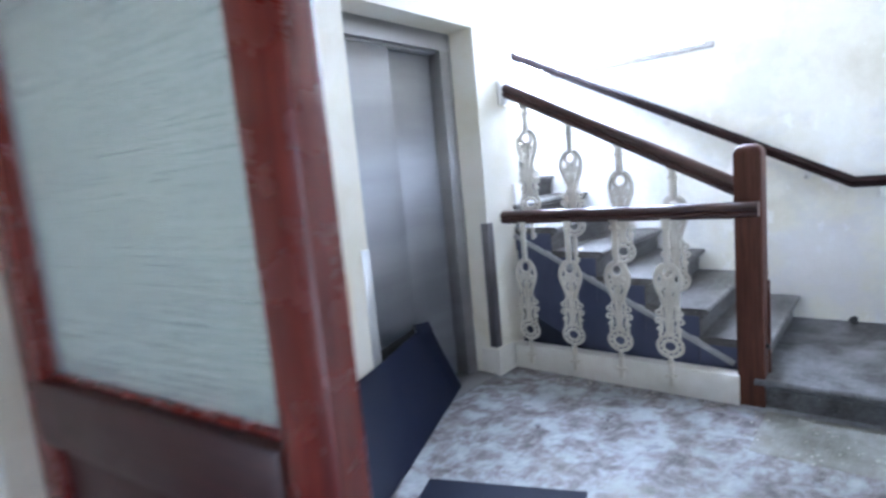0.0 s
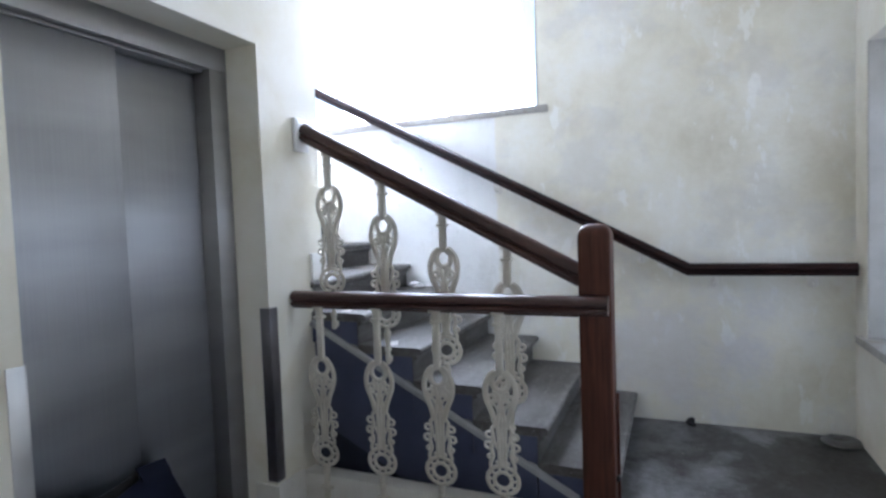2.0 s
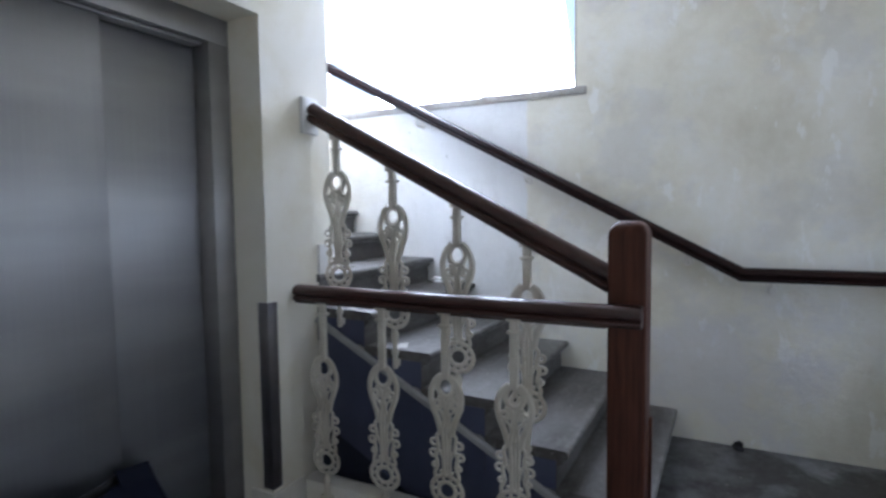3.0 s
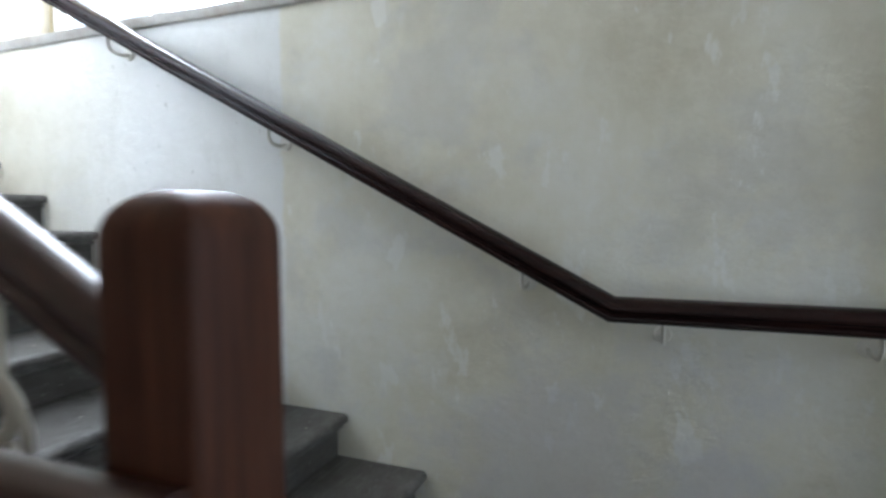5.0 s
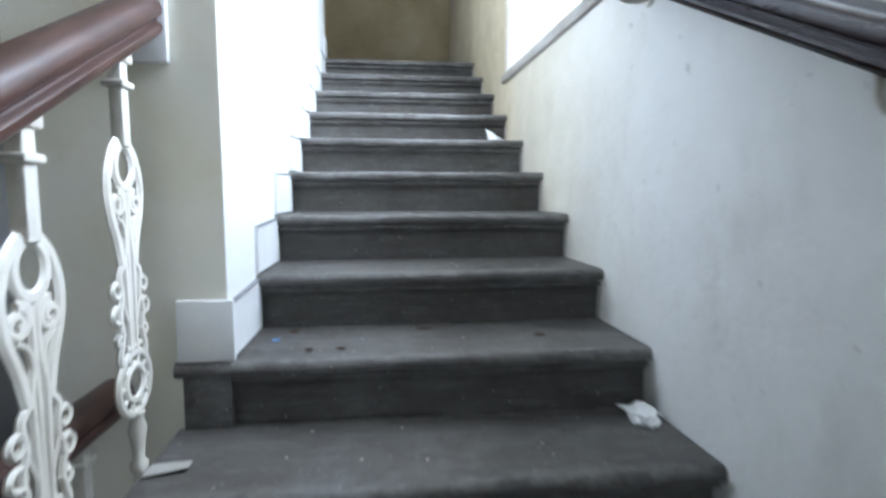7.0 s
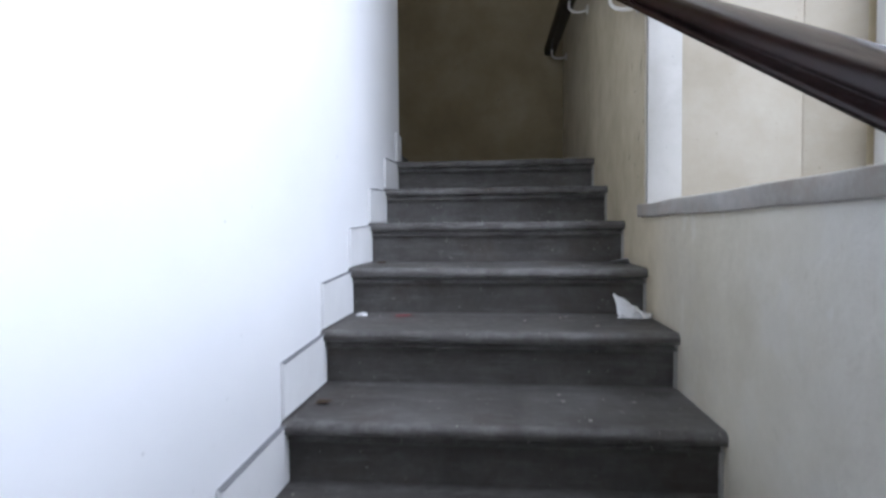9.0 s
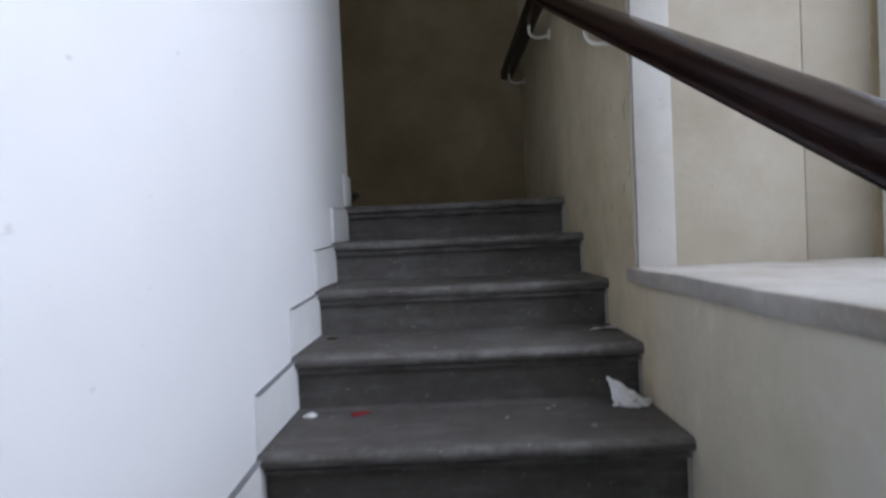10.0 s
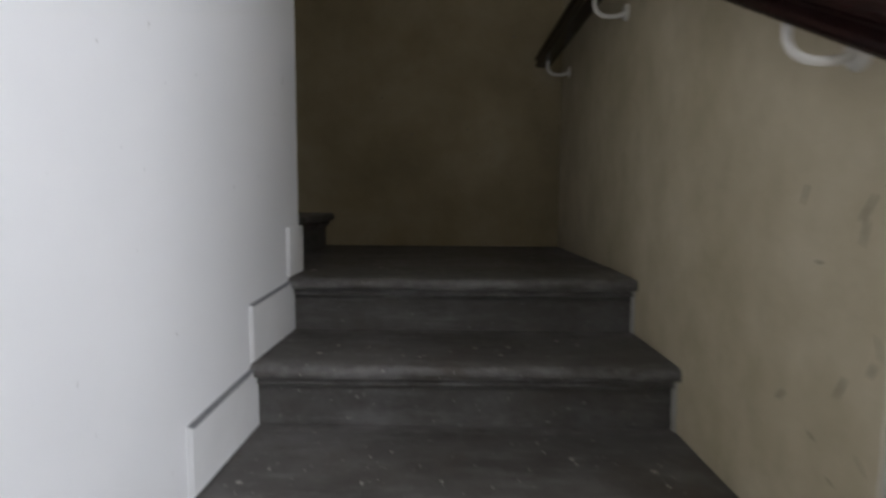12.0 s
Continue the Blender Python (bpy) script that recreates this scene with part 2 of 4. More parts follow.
def steel(name, base, rough, scratch=(420, 420, 0.9)):
    m, n, l, b = material(name, rough, 1.0)
    g = fractal(n, l, coords(n, l, scratch), 1.0, 5, 0.6)
    col = ramp(n, l, g, [(0.3, tuple(c * 0.88 for c in base)), (0.7, base)])
    smear = fractal(n, l, coords(n, l), 3, 6, 0.6)
    col = blend(n, l, ramp(n, l, smear, [(0.45, 0.0), (0.8, 0.2)]), col, tuple(c * 0.7 for c in base))
    # Lighter horizontal bands in the colour stand for reflected sheen on the steel.
    sheen_bands = fractal(n, l, coords(n, l, (0.3, 0.3, 2.2)), 1.1, 4, 0.5)
    col = blend(n, l, ramp(n, l, sheen_bands, [(0.42, 0.0), (0.60, 0.5)]), col, tuple(min(1, c * 1.45) for c in base))
    l.new(col, b.inputs["Base Color"])
    l.new(ramp(n, l, sheen_bands, [(0.35, rough + 0.04), (0.65, rough)]), b.inputs["Roughness"])
    relief(n, l, b, g, 0.25, 0.001)
    tan = n.new("ShaderNodeTangent")
    tan.direction_type, tan.axis = "RADIAL", "Z"
    l.new(tan.outputs[0], b.inputs["Tangent"])
    b.inputs["Anisotropic"].default_value = 0.75
    return m


def frosted_glass():
    m, n, l, b = material("ribbed frosted glass", 0.22)
    b.inputs["Base Color"].default_value = (0.60, 0.68, 0.66, 1)
    b.inputs["Transmission Weight"].default_value = 0.85
    b.inputs["IOR"].default_value = 1.45
    relief(n, l, b, fractal(n, l, coords(n, l, (0.5, 0.2, 7)), 16, 3, 0.5), 0.5, 0.012)
    return m


def clear_glass():
    m, n, l, b = material("window glass", 0.02)
    b.inputs["Transmission Weight"].default_value = 1.0
    b.inputs["IOR"].default_value = 1.45
    return m


def soil(m, at, reach, colour, depth):
    """A damp dirt stain of uneven outline about one spot."""
    n, l = m.node_tree.nodes, m.node_tree.links
    b = n["Principled BSDF"]
    old = b.inputs["Base Color"].links[0].from_socket
    v = coords(n, l)
    d = n.new("ShaderNodeVectorMath")
    d.operation = "DISTANCE"
    l.new(v, d.inputs[0])
    d.inputs[1].default_value = at
    rag = fractal(n, l, v, 3.2, 8, 0.68, 0.3)
    f = calc(n, l, "SUBTRACT", calc(n, l, "ADD", reach, calc(n, l, "MULTIPLY", calc(n, l, "SUBTRACT", rag, 0.5), 1.6)), d.outputs["Value"])
    l.new(blend(n, l, ramp(n, l, f, [(0.0, 0.0), (0.16, depth)]), old, colour), b.inputs["Base Color"])


M_STAIRWALL = stair_wall_paint()
M_WHITE = white_wall()
M_LIFTWALL = lift_wall_paint()
M_BARE = plaster("bare patched plaster", (0.66, 0.63, 0.55), (0.46, 0.43, 0.355), (0.77, 0.75, 0.68), 4.2, 1.0, 0.85)
M_CREAM = plaster("cream plaster", (0.68, 0.64, 0.54), (0.52, 0.47, 0.36), (0.76, 0.74, 0.67))
# Landing walls: ochre of a much lower tone than the cream plaster.
M_TOPWALL = plaster("deep ochre plaster", (0.32, 0.255, 0.145), (0.21, 0.165, 0.09), (0.40, 0.335, 0.215), 1.8)
M_CEIL = plaster("ceiling plaster", (0.72, 0.70, 0.64), (0.60, 0.57, 0.49), (0.78, 0.77, 0.73))
# Reveal and band colours are lowered to offset the strong window lamp beside them.
M_REVEAL = plaster("dimmed limewash", (0.34, 0.30, 0.23), (0.27, 0.23, 0.165), (0.40, 0.365, 0.295), 2.0, 0.4)
M_BAND = plaster("white reveal band", (0.43, 0.415, 0.375), (0.33, 0.31, 0.265), (0.50, 0.485, 0.45), 2.5, 0.3)
M_STEP = stone("grey sandstone", (0.106, 0.099, 0.090), (0.046, 0.040, 0.035), (0.19, 0.185, 0.178), 30, 0.50, 0.5, 2.2, 0.55, (0.3, 0.52, 0.72), True)
M_PLATFORM = stone("worn platform stone", (0.125, 0.123, 0.122), (0.026, 0.024, 0.023), (0.25, 0.256, 0.265), 24, 0.42, 0.3, 2.4, 0.12, (0.40, 0.50, 0.68))


soil(M_PLATFORM, (0.72, -2.32, 0.165), 0.44, (0.030, 0.027, 0.025), 0.85)
soil(M_PLATFORM, (0.90, -2.62, 0.165), 0.36, (0.032, 0.029, 0.026), 0.8)
soil(M_PLATFORM, (0.25, -2.58, 0.165), 0.44, (0.034, 0.030, 0.027), 0.8)
M_SILL = stone("dusty marble sill", (0.40, 0.385, 0.35), (0.25, 0.22, 0.18), (0.52, 0.505, 0.47), 20, 0.55, 0.5, 4.0, 0.25, (0.28, 0.50, 0.72))
for spot in ((1.28, 1.56, 2.19), (1.50, 1.54, 2.19), (1.72, 1.45, 2.19), (1.74, 0.9, 2.19), (1.74, 0.2, 2.19)):
    soil(M_SILL, spot, 0.05, (0.20, 0.155, 0.105), 0.75)
M_SLAB = stone("mossy floor slab", (0.27, 0.27, 0.24), (0.12, 0.12, 0.10), (0.40, 0.41, 0.40), 24, 0.5, 0.3, 3.0, 0.3)
M_FLOOR = hall_floor()
M_RAIL = wood("dark varnished mahogany", (0.034, 0.015, 0.012), (0.075, 0.034, 0.026), 0.34, (40, 1, 12), 0.15)
M_RAIL.node_tree.nodes["Principled BSDF"].inputs["Coat Weight"].default_value = 0.1
M_RAIL.node_tree.nodes["Principled BSDF"].inputs["Coat Roughness"].default_value = 0.22
M_NEWEL = wood("mahogany post", (0.042, 0.014, 0.008), (0.102, 0.035, 0.019), 0.5, (30, 30, 2), 0.1)
M_DOORWOOD = wood("red stained door wood", (0.080, 0.009, 0.007), (0.17, 0.024, 0.016), 0.25, (30, 30, 1.5), 0.1)
# Darker copy of the door wood: shade on the lock rail and lower panel.
M_DOORSHADE = wood("shaded maroon door wood", (0.020, 0.005, 0.005), (0.045, 0.011, 0.009), 0.4, (30, 2, 30), 0.1)
M_HANDRAIL = wood("near black handrail wood", (0.011, 0.006, 0.006), (0.026, 0.011, 0.009), 0.22, (30, 2, 30))
M_NEWEL.node_tree.nodes["Principled BSDF"].inputs["Specular IOR Level"].default_value = 0.25
M_HANDRAIL.node_tree.nodes["Principled BSDF"].inputs["Specular IOR Level"].default_value = 0.2
M_IRON = paint("white painted cast iron", (0.66, 0.63, 0.56), 0.5, 0.5, (0.40, 0.35, 0.26))
M_CURB = paint("off-white painted curb", (0.74, 0.72, 0.67), 0.5, 0.4, (0.50, 0.46, 0.38))
M_SKIRT = paint("white painted skirting", (0.78, 0.78, 0.77), 0.45, 0.2)
M_STRING = paint("slate blue paint", (0.072, 0.084, 0.150), 0.5, 0.5, (0.048, 0.056, 0.10))
M_STRINGDARK = paint("dark navy tone", (0.012, 0.017, 0.042), 0.5, 0.4, (0.008, 0.011, 0.026))
M_STRIP = paint("pale worn moulding", (0.40, 0.40, 0.40), 0.5, 0.5)
M_MAT = paint("dark blue rubber mat", (0.003, 0.006, 0.022), 0.6, 0.4, (0.006, 0.008, 0.018), 0.5)
M_MAT.node_tree.nodes["Principled BSDF"].inputs["Specular IOR Level"].default_value = 0.2
M_STEEL = steel("brushed lift steel", (0.36, 0.365, 0.385), 0.46)
M_STEELDARK = steel("dull lift frame steel", (0.31, 0.305, 0.305), 0.5)
M_GUARD = steel("grey corner guard", (0.22, 0.21, 0.22), 0.42)
M_GUARD_LIGHT = steel("pale corner guard", (0.62, 0.62, 0.62), 0.45)
M_BRACKET = paint("cream painted bracket", (0.70, 0.67, 0.60), 0.4, 0.2)
M_PLASTIC = paint("white plastic", (0.80, 0.80, 0.79), 0.35, 0.05)
M_PAPER = paint("white paper", (0.88, 0.88, 0.87), 0.8, 0.05)
M_RED = paint("dark red stain", (0.24, 0.008, 0.012), 0.4, 0.2)
M_BLUE = paint("light blue scrap", (0.12, 0.30, 0.62), 0.6, 0.1)
M_BLACK = paint("black rubber", (0.015, 0.014, 0.014), 0.5, 0.2)
M_CHIP = paint("exposed dark plaster", (0.26, 0.22, 0.155), 0.9, 0.4)
M_SKIRTLINE = paint("skirting line grey", (0.22, 0.22, 0.23), 0.9, 0.3)
M_LEAF = paint("dry brown leaf", (0.085, 0.055, 0.03), 0.8, 0.4)
M_FRAME = paint("white window frame paint", (0.78, 0.78, 0.76), 0.4, 0.2)
M_GLASS = clear_glass()
M_FROST = frosted_glass()
M_GROUND = stone("pale yard paving", (0.42, 0.41, 0.38), (0.30, 0.29, 0.27), (0.50, 0.49, 0.47), 12, 0.8)

# ---- builders ----


def mesh_object(name, bm, mat, smooth=False):
    me = bpy.data.meshes.new(name)
    bmesh.ops.recalc_face_normals(bm, faces=bm.faces)
    bm.to_mesh(me)
    bm.free()
    me.materials.append(mat)
    for p in me.polygons:
        p.use_smooth = True
    me.set_sharp_from_angle(angle=radians(60 if smooth else 32))
    return new(name, me)


def part(name, bm, mat, parent, label="", smooth=False):
    ob = mesh_object(name, bm, mat, smooth)
    ob.parent = parent
    ob.matrix_parent_inverse = parent.matrix_world.inverted()
    if label:
        ob["label"] = label
    return ob


def empty(name, at=(0, 0, 0)):
    ob = new(name)
    ob.empty_display_size = 0.1
    ob.location = at
    ob.matrix_world = Matrix.Translation(at)
    return ob


def add_box(bm, x0, x1, y0, y1, z0, z1, bevel=0.0):
    vs = [bm.verts.new((x, y, z)) for x in (x0, x1) for y in (y0, y1) for z in (z0, z1)]
    for f in ((0, 1, 3, 2), (4, 6, 7, 5), (0, 4, 5, 1), (2, 3, 7, 6), (0, 2, 6, 4), (1, 5, 7, 3)):
        bm.faces.new([vs[i] for i in f])
    if bevel:
        es = {e for v in vs for e in v.link_edges}
        bmesh.ops.bevel(bm, geom=list(es), offset=bevel, segments=2, affect="EDGES", profile=0.5)
    return bm


def box(x0, x1, y0, y1, z0, z1, bevel=0.0):
    return add_box(bmesh.new(), x0, x1, y0, y1, z0, z1, bevel)


def add_tube(bm, pts, ra, rb=None, sides=6, up=(1, 0, 0), closed=False):
    """A tube of elliptic section along pts; ra lies in the plane of the path, rb across it."""
    rb = rb or ra
    pts = [Vector(p) for p in pts]
    up = Vector(up)
    rings = []
    m = len(pts)
    for i, p in enumerate(pts):
        if closed:
            d = pts[(i + 1) % m] - pts[i - 1]
        else:
            d = pts[min(i + 1, m - 1)] - pts[max(i - 1, 0)]
        d.normalize()
        s = d.cross(up).normalized()
        u = s.cross(d).normalized()
        rings.append([bm.verts.new(p + s * (ra * math.cos(2 * math.pi * j / sides)) + u * (rb * math.sin(2 * math.pi * j / sides)))
                      for j in range(sides)])
    for i in range(m if closed else m - 1):
        a, b = rings[i], rings[(i + 1) % m]
        for j in range(sides):
            bm.faces.new((a[j], a[(j + 1) % sides], b[(j + 1) % sides], b[j]))
    if not closed:
        bm.faces.new(rings[0][::-1])
        bm.faces.new(rings[-1])
    return bm


def sweep(bm, profile, path, side=(1, 0, 0)):
    """Sweeps a closed profile of (across, up) along a path; across follows side, and joints are mitred."""
    path = [Vector(p) for p in path]
    side = Vector(side)
    rings = []
    for i, p in enumerate(path):
        a = (path[i] - path[i - 1]).normalized() if i else None
        b = (path[i + 1] - path[i]).normalized() if i + 1 < len(path) else None
        d = (a or b) if a is None or b is None else (a + b).normalized()
        k = 1.0 if a is None or b is None else 1.0 / max(0.3, d.dot(a))
        u = side.cross(d).normalized()
        if u.z < 0:
            u = -u
        rings.append([bm.verts.new(p + side * q + u * (r * k)) for q, r in profile])
    m = len(profile)
    for r0, r1 in zip(rings, rings[1:]):
        for j in range(m):
            bm.faces.new((r0[j], r0[(j + 1) % m], r1[(j + 1) % m], r1[j]))
    bm.faces.new(rings[0][::-1])
    bm.faces.new(rings[-1])
    return bm


def rail_profile(w, h):
    """A moulded handrail: round top roll, a cove on each flank, and a rounded lower roll with a flat foot."""
    half = [(0.50, 0.06), (0.47, -0.02), (0.40, -0.065), (0.335, -0.10), (0.325, -0.15), (0.36, -0.19), (0.43, -0.215), (0.47, -0.26), (0.475, -0.33), (0.43, -0.41), (0.34, -0.455), (0.30, -0.5)]
    arch = [(0.5 * math.cos(math.pi * i / 12), 0.10 + 0.40 * math.sin(math.pi * i / 12)) for i in range(13)]
    pts = arch + [(-a, b) for a, b in half] + half[::-1]
    return [(a * w, b * h) for a, b in pts]


def sheet(grid, thick, cuts=3, rough=0.0):
    """A thin bent sheet through a small grid of corner points."""
    bm = bmesh.new()
    rows = [[bm.verts.new(p) for p in r] for r in grid]
    for a, b in zip(rows, rows[1:]):
        for j in range(len(a) - 1):
            bm.faces.new((a[j], a[j + 1], b[j + 1], b[j]))
    bmesh.ops.subdivide_edges(bm, edges=bm.edges[:], cuts=cuts, use_grid_fill=True)
    if rough:
        for v in bm.verts:
            v.co += noise.noise_vector(v.co * 40) * rough
    bmesh.ops.recalc_face_normals(bm, faces=bm.faces)
    bmesh.ops.solidify(bm, geom=bm.faces[:], thickness=thick)
    return bm


def structure(ob, label, category):
    return tagged(ob, label, category, kind="structure")


# ---- plan ----
W = 1.062                     # window wall face
RISE, TREAD, NOSE = 0.165, 0.3115, -0.022
BACK, SOUTH, CEIL = 3.62, -2.72, 4.9
PLAT = RISE


def nose_y(k):
    return NOSE + TREAD * k


def nose_z(k):
    return RISE * (k + 7)


def wall_x(y):
    return W - 0.0095 * y


def skew(bm):
    """The window wall runs slightly out of square."""
    for v in bm.verts:
        v.co.x -= 0.0095 * v.co.y
    return bm



# window wall with the tall stair window
bm = bmesh.new()
add_box(bm, W, W + 0.85, SOUTH - 0.6, -1.0, -0.2, CEIL)
add_box(bm, W, W + 0.85, 1.575, BACK + 0.3, -0.2, CEIL)
add_box(bm, W, W + 0.85, -1.0, 1.575, -0.2, 2.151)
add_box(bm, W, W + 0.85, -1.0, 1.575, 4.35, CEIL)
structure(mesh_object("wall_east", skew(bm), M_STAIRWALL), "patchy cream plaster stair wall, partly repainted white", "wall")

# reveal linings
bm = bmesh.new()
add_box(bm, W + 0.115, W + 0.50, 1.563, 1.575, 2.19, 4.35)
add_box(bm, W + 0.50, W + 0.70, 1.560, 1.575, 2.19, 4.35, 0.004)
add_box(bm, W + 0.115, W + 0.70, -1.0, -0.988, 2.19, 4.35)
structure(mesh_object("window_reveal", skew(bm), M_REVEAL), "cream limewashed window reveal, dimmed in its colour", "wall")
bm = bmesh.new()
add_box(bm, W + 0.002, W + 0.115, 1.559, 1.575, 2.19, 4.35, 0.004)
add_box(bm, W + 0.002, W + 0.115, -1.0, -0.984, 2.19, 4.35, 0.004)
structure(mesh_object("trim", skew(bm), M_BAND), "white painted edge band of the window reveal", "trim")


def worn_slab(x0, x1, y0, y1, z0, z1, amount=0.004, cuts=14):
    bm = box(x0, x1, y0, y1, z0, z1, 0.006)
    bmesh.ops.subdivide_edges(bm, edges=[e for e in bm.edges if e.calc_length() > 0.2], cuts=cuts, use_grid_fill=True)
    for v in bm.verts:
        v.co += noise.noise_vector(v.co * 7) * amount
    return bm


structure(mesh_object("window_sill", skew(worn_slab(W - 0.016, W + 0.74, -1.06, 1.62, 2.149, 2.195)), M_SILL),
          "dusty pale marble window sill with worn edge", "window sill")


def casement(name, x, y0, y1, z0, z1, lights, label):
    """A white timber window in a wall that faces x."""
    w = empty(name, (x, (y0 + y1) / 2, z0))
    structure(w, label, "window")
    fr = bmesh.new()
    for a, b, c, d in ((y0, y0 + 0.06, z0, z1), (y1 - 0.06, y1, z0, z1), (y0 + 0.06, y1 - 0.06, z0, z0 + 0.07), (y0 + 0.06, y1 - 0.06, z1 - 0.06, z1)):
        add_box(fr, x, x + 0.06, a, b, c, d, 0.005)
    part("window_frame", fr, M_FRAME, w)
    step = (y1 - y0 - 0.12) / lights
    for i in range(lights):
        a, b = y0 + 0.06 + i * step, y0 + 0.06 + (i + 1) * step
        sash = bmesh.new()
        for p, q, r, s in ((a, a + 0.05, z0 + 0.07, z1 - 0.06), (b - 0.05, b, z0 + 0.07, z1 - 0.06),
                           (a + 0.05, b - 0.05, z0 + 0.07, z0 + 0.13), (a + 0.05, b - 0.05, z1 - 0.11, z1 - 0.06)):
            add_box(sash, x + 0.008, x + 0.05, p + 0.002, q - 0.002, r, s, 0.004)
        so = part("sash", sash, M_FRAME, w)
        g = part("pane", box(x + 0.026, x + 0.030, a + 0.05, b - 0.05, z0 + 0.13, z1 - 0.11), M_GLASS, so)
        g.visible_shadow = False
    return w


casement("window_1", W + 0.70, -0.985, 1.553, 2.188, 4.34, 3, "tall white timber stair window with bright daylight")

# south wall with the low deep window
bm = bmesh.new()
add_box(bm, 0.90, W + 0.06, SOUTH - 0.6, SOUTH, -0.2, CEIL)
add_box(bm, -6.2, -0.40, SOUTH - 0.6, SOUTH, -0.2, CEIL)
add_box(bm, -0.40, 0.90, SOUTH - 0.6, SOUTH, -0.2, 0.715)
add_box(bm, -0.40, 0.90, SOUTH - 0.6, SOUTH, 2.28, CEIL)
structure(mesh_object("wall_south", bm, M_CREAM), "cream plaster wall with a deep window niche", "wall")
bm = bmesh.new()
add_box(bm, 0.888, 0.90, SOUTH - 0.45, SOUTH - 0.002, 0.765, 2.28)
add_box(bm, -0.40, -0.388, SOUTH - 0.45, SOUTH - 0.002, 0.765, 2.28)
structure(mesh_object("window_reveal", bm, M_BAND), "white painted side of the deep window niche", "wall")
structure(mesh_object("window_sill", worn_slab(-0.46, 0.99, SOUTH - 0.46, SOUTH + 0.03, 0.718, 0.762), M_SILL),
          "worn pale stone sill of the low window", "window sill")
w2 = casement("window_2", 0.0, -0.62, 0.62, 0.0, 1.5, 2, "white timber window above the landing platform")
w2.matrix_world = pose(0.25, SOUTH - 0.46, 0.766, 0, 0, -90)

# lift block: front wall, stair side wall, back wall
bm = bmesh.new()
outline = [(-2.10, 0), (-1.53, 0), (-1.53, 2.32), (-0.45, 2.32), (-0.45, 0), (0.0, 0), (0.0, CEIL), (-2.10, CEIL)]
near, far = ([bm.verts.new((x, y, z)) for x, z in outline] for y in (0.0, 0.45))
bm.faces.new(near)
bm.faces.new(far[::-1])
for i in range(len(outline)):
    j = (i + 1) % len(outline)
    bm.faces.new((near[i], near[j], far[j], far[i]))
structure(mesh_object("wall_lift", bm, M_LIFTWALL), "cream painted lift wall with brown damp stains", "wall")
structure(mesh_object("wall_lift_left", box(-3.32, -2.10, 0.004, 0.45, 0, CEIL), M_BARE), "bare rough grey plaster strip beside lift wall", "wall")
def leaning(bm):
    """The white wall runs slightly out of square."""
    for v in bm.verts:
        if v.co.x > -0.1:
            v.co.x += 0.007 * v.co.y
    return bm


structure(mesh_object("wall_stair_left", leaning(box(-0.2, 0.0015, 0.002, 2.585, -0.1, CEIL)), M_WHITE), "smooth white painted wall along the stair flight", "wall")
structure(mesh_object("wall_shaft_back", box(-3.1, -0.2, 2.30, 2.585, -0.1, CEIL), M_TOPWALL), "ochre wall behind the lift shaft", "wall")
structure(mesh_object("wall_north", box(-3.1, W + 0.05, BACK, BACK + 0.3, -0.2, CEIL), M_TOPWALL), "dark ochre plaster wall of the half landing", "wall")
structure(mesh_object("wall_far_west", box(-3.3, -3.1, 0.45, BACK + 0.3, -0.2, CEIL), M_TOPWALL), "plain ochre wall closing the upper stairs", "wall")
structure(mesh_object("ceiling", box(-6.4, W + 0.85, SOUTH - 0.6, BACK + 0.3, CEIL, CEIL + 0.2), M_CEIL), "plain pale plaster ceiling", "ceiling")
# Unseen low slab, added so that less of the stair light reaches the hall.
bm = bmesh.new()
add_box(bm, -6.2, -0.30, SOUTH, 0.0, 3.05, 3.3)
structure(mesh_object("hall_light_cover", bm, M_CEIL), "unseen pale plaster slab added to keep the entrance hall darker", "ceiling")
structure(mesh_object("floor", box(-6.4, -0.14, SOUTH, 0.45, -0.2, 0.0), M_FLOOR), "dirty mottled marble hall floor", "floor")
structure(mesh_object("ground", box(-60, 60, -60, 60, -0.6, -0.4), M_GROUND), "pale paved yard outside the windows", "ground")

structure(mesh_object("floor_slab", worn_slab(-0.74, -0.262, SOUTH + 0.01, -1.58, -0.02, 0.004, 0.001), M_SLAB), "mossy grey stone slab before the platform step", "floor")

# entrance partition and vestibule
bm = bmesh.new()
add_box(bm, -3.20, -3.08, -0.62, 0.004, 0, 3.05)
add_box(bm, -3.20, -3.08, SOUTH, -2.55, 0, 3.05)
add_box(bm, -3.20, -3.08, -2.55, -0.62, 2.15, 3.05)
structure(mesh_object("wall_partition", bm, M_CREAM), "cream plaster partition with the entrance opening", "wall")
bm = bmesh.new()
add_box(bm, -5.4, -5.2, SOUTH - 0.6, -2.2, -0.2, CEIL)
add_box(bm, -5.4, -5.2, -0.9, 0.45, -0.2, CEIL)
add_box(bm, -5.4, -5.2, -2.2, -0.9, -0.2, 0.0)
add_box(bm, -5.4, -5.2, -2.2, -0.9, 2.05, CEIL)
add_box(bm, -5.2, -3.32, 0.004, 0.45, -0.2, CEIL)
structure(mesh_object("wall_vestibule", bm, M_CREAM), "plain cream vestibule walls with the open street doorway", "wall")


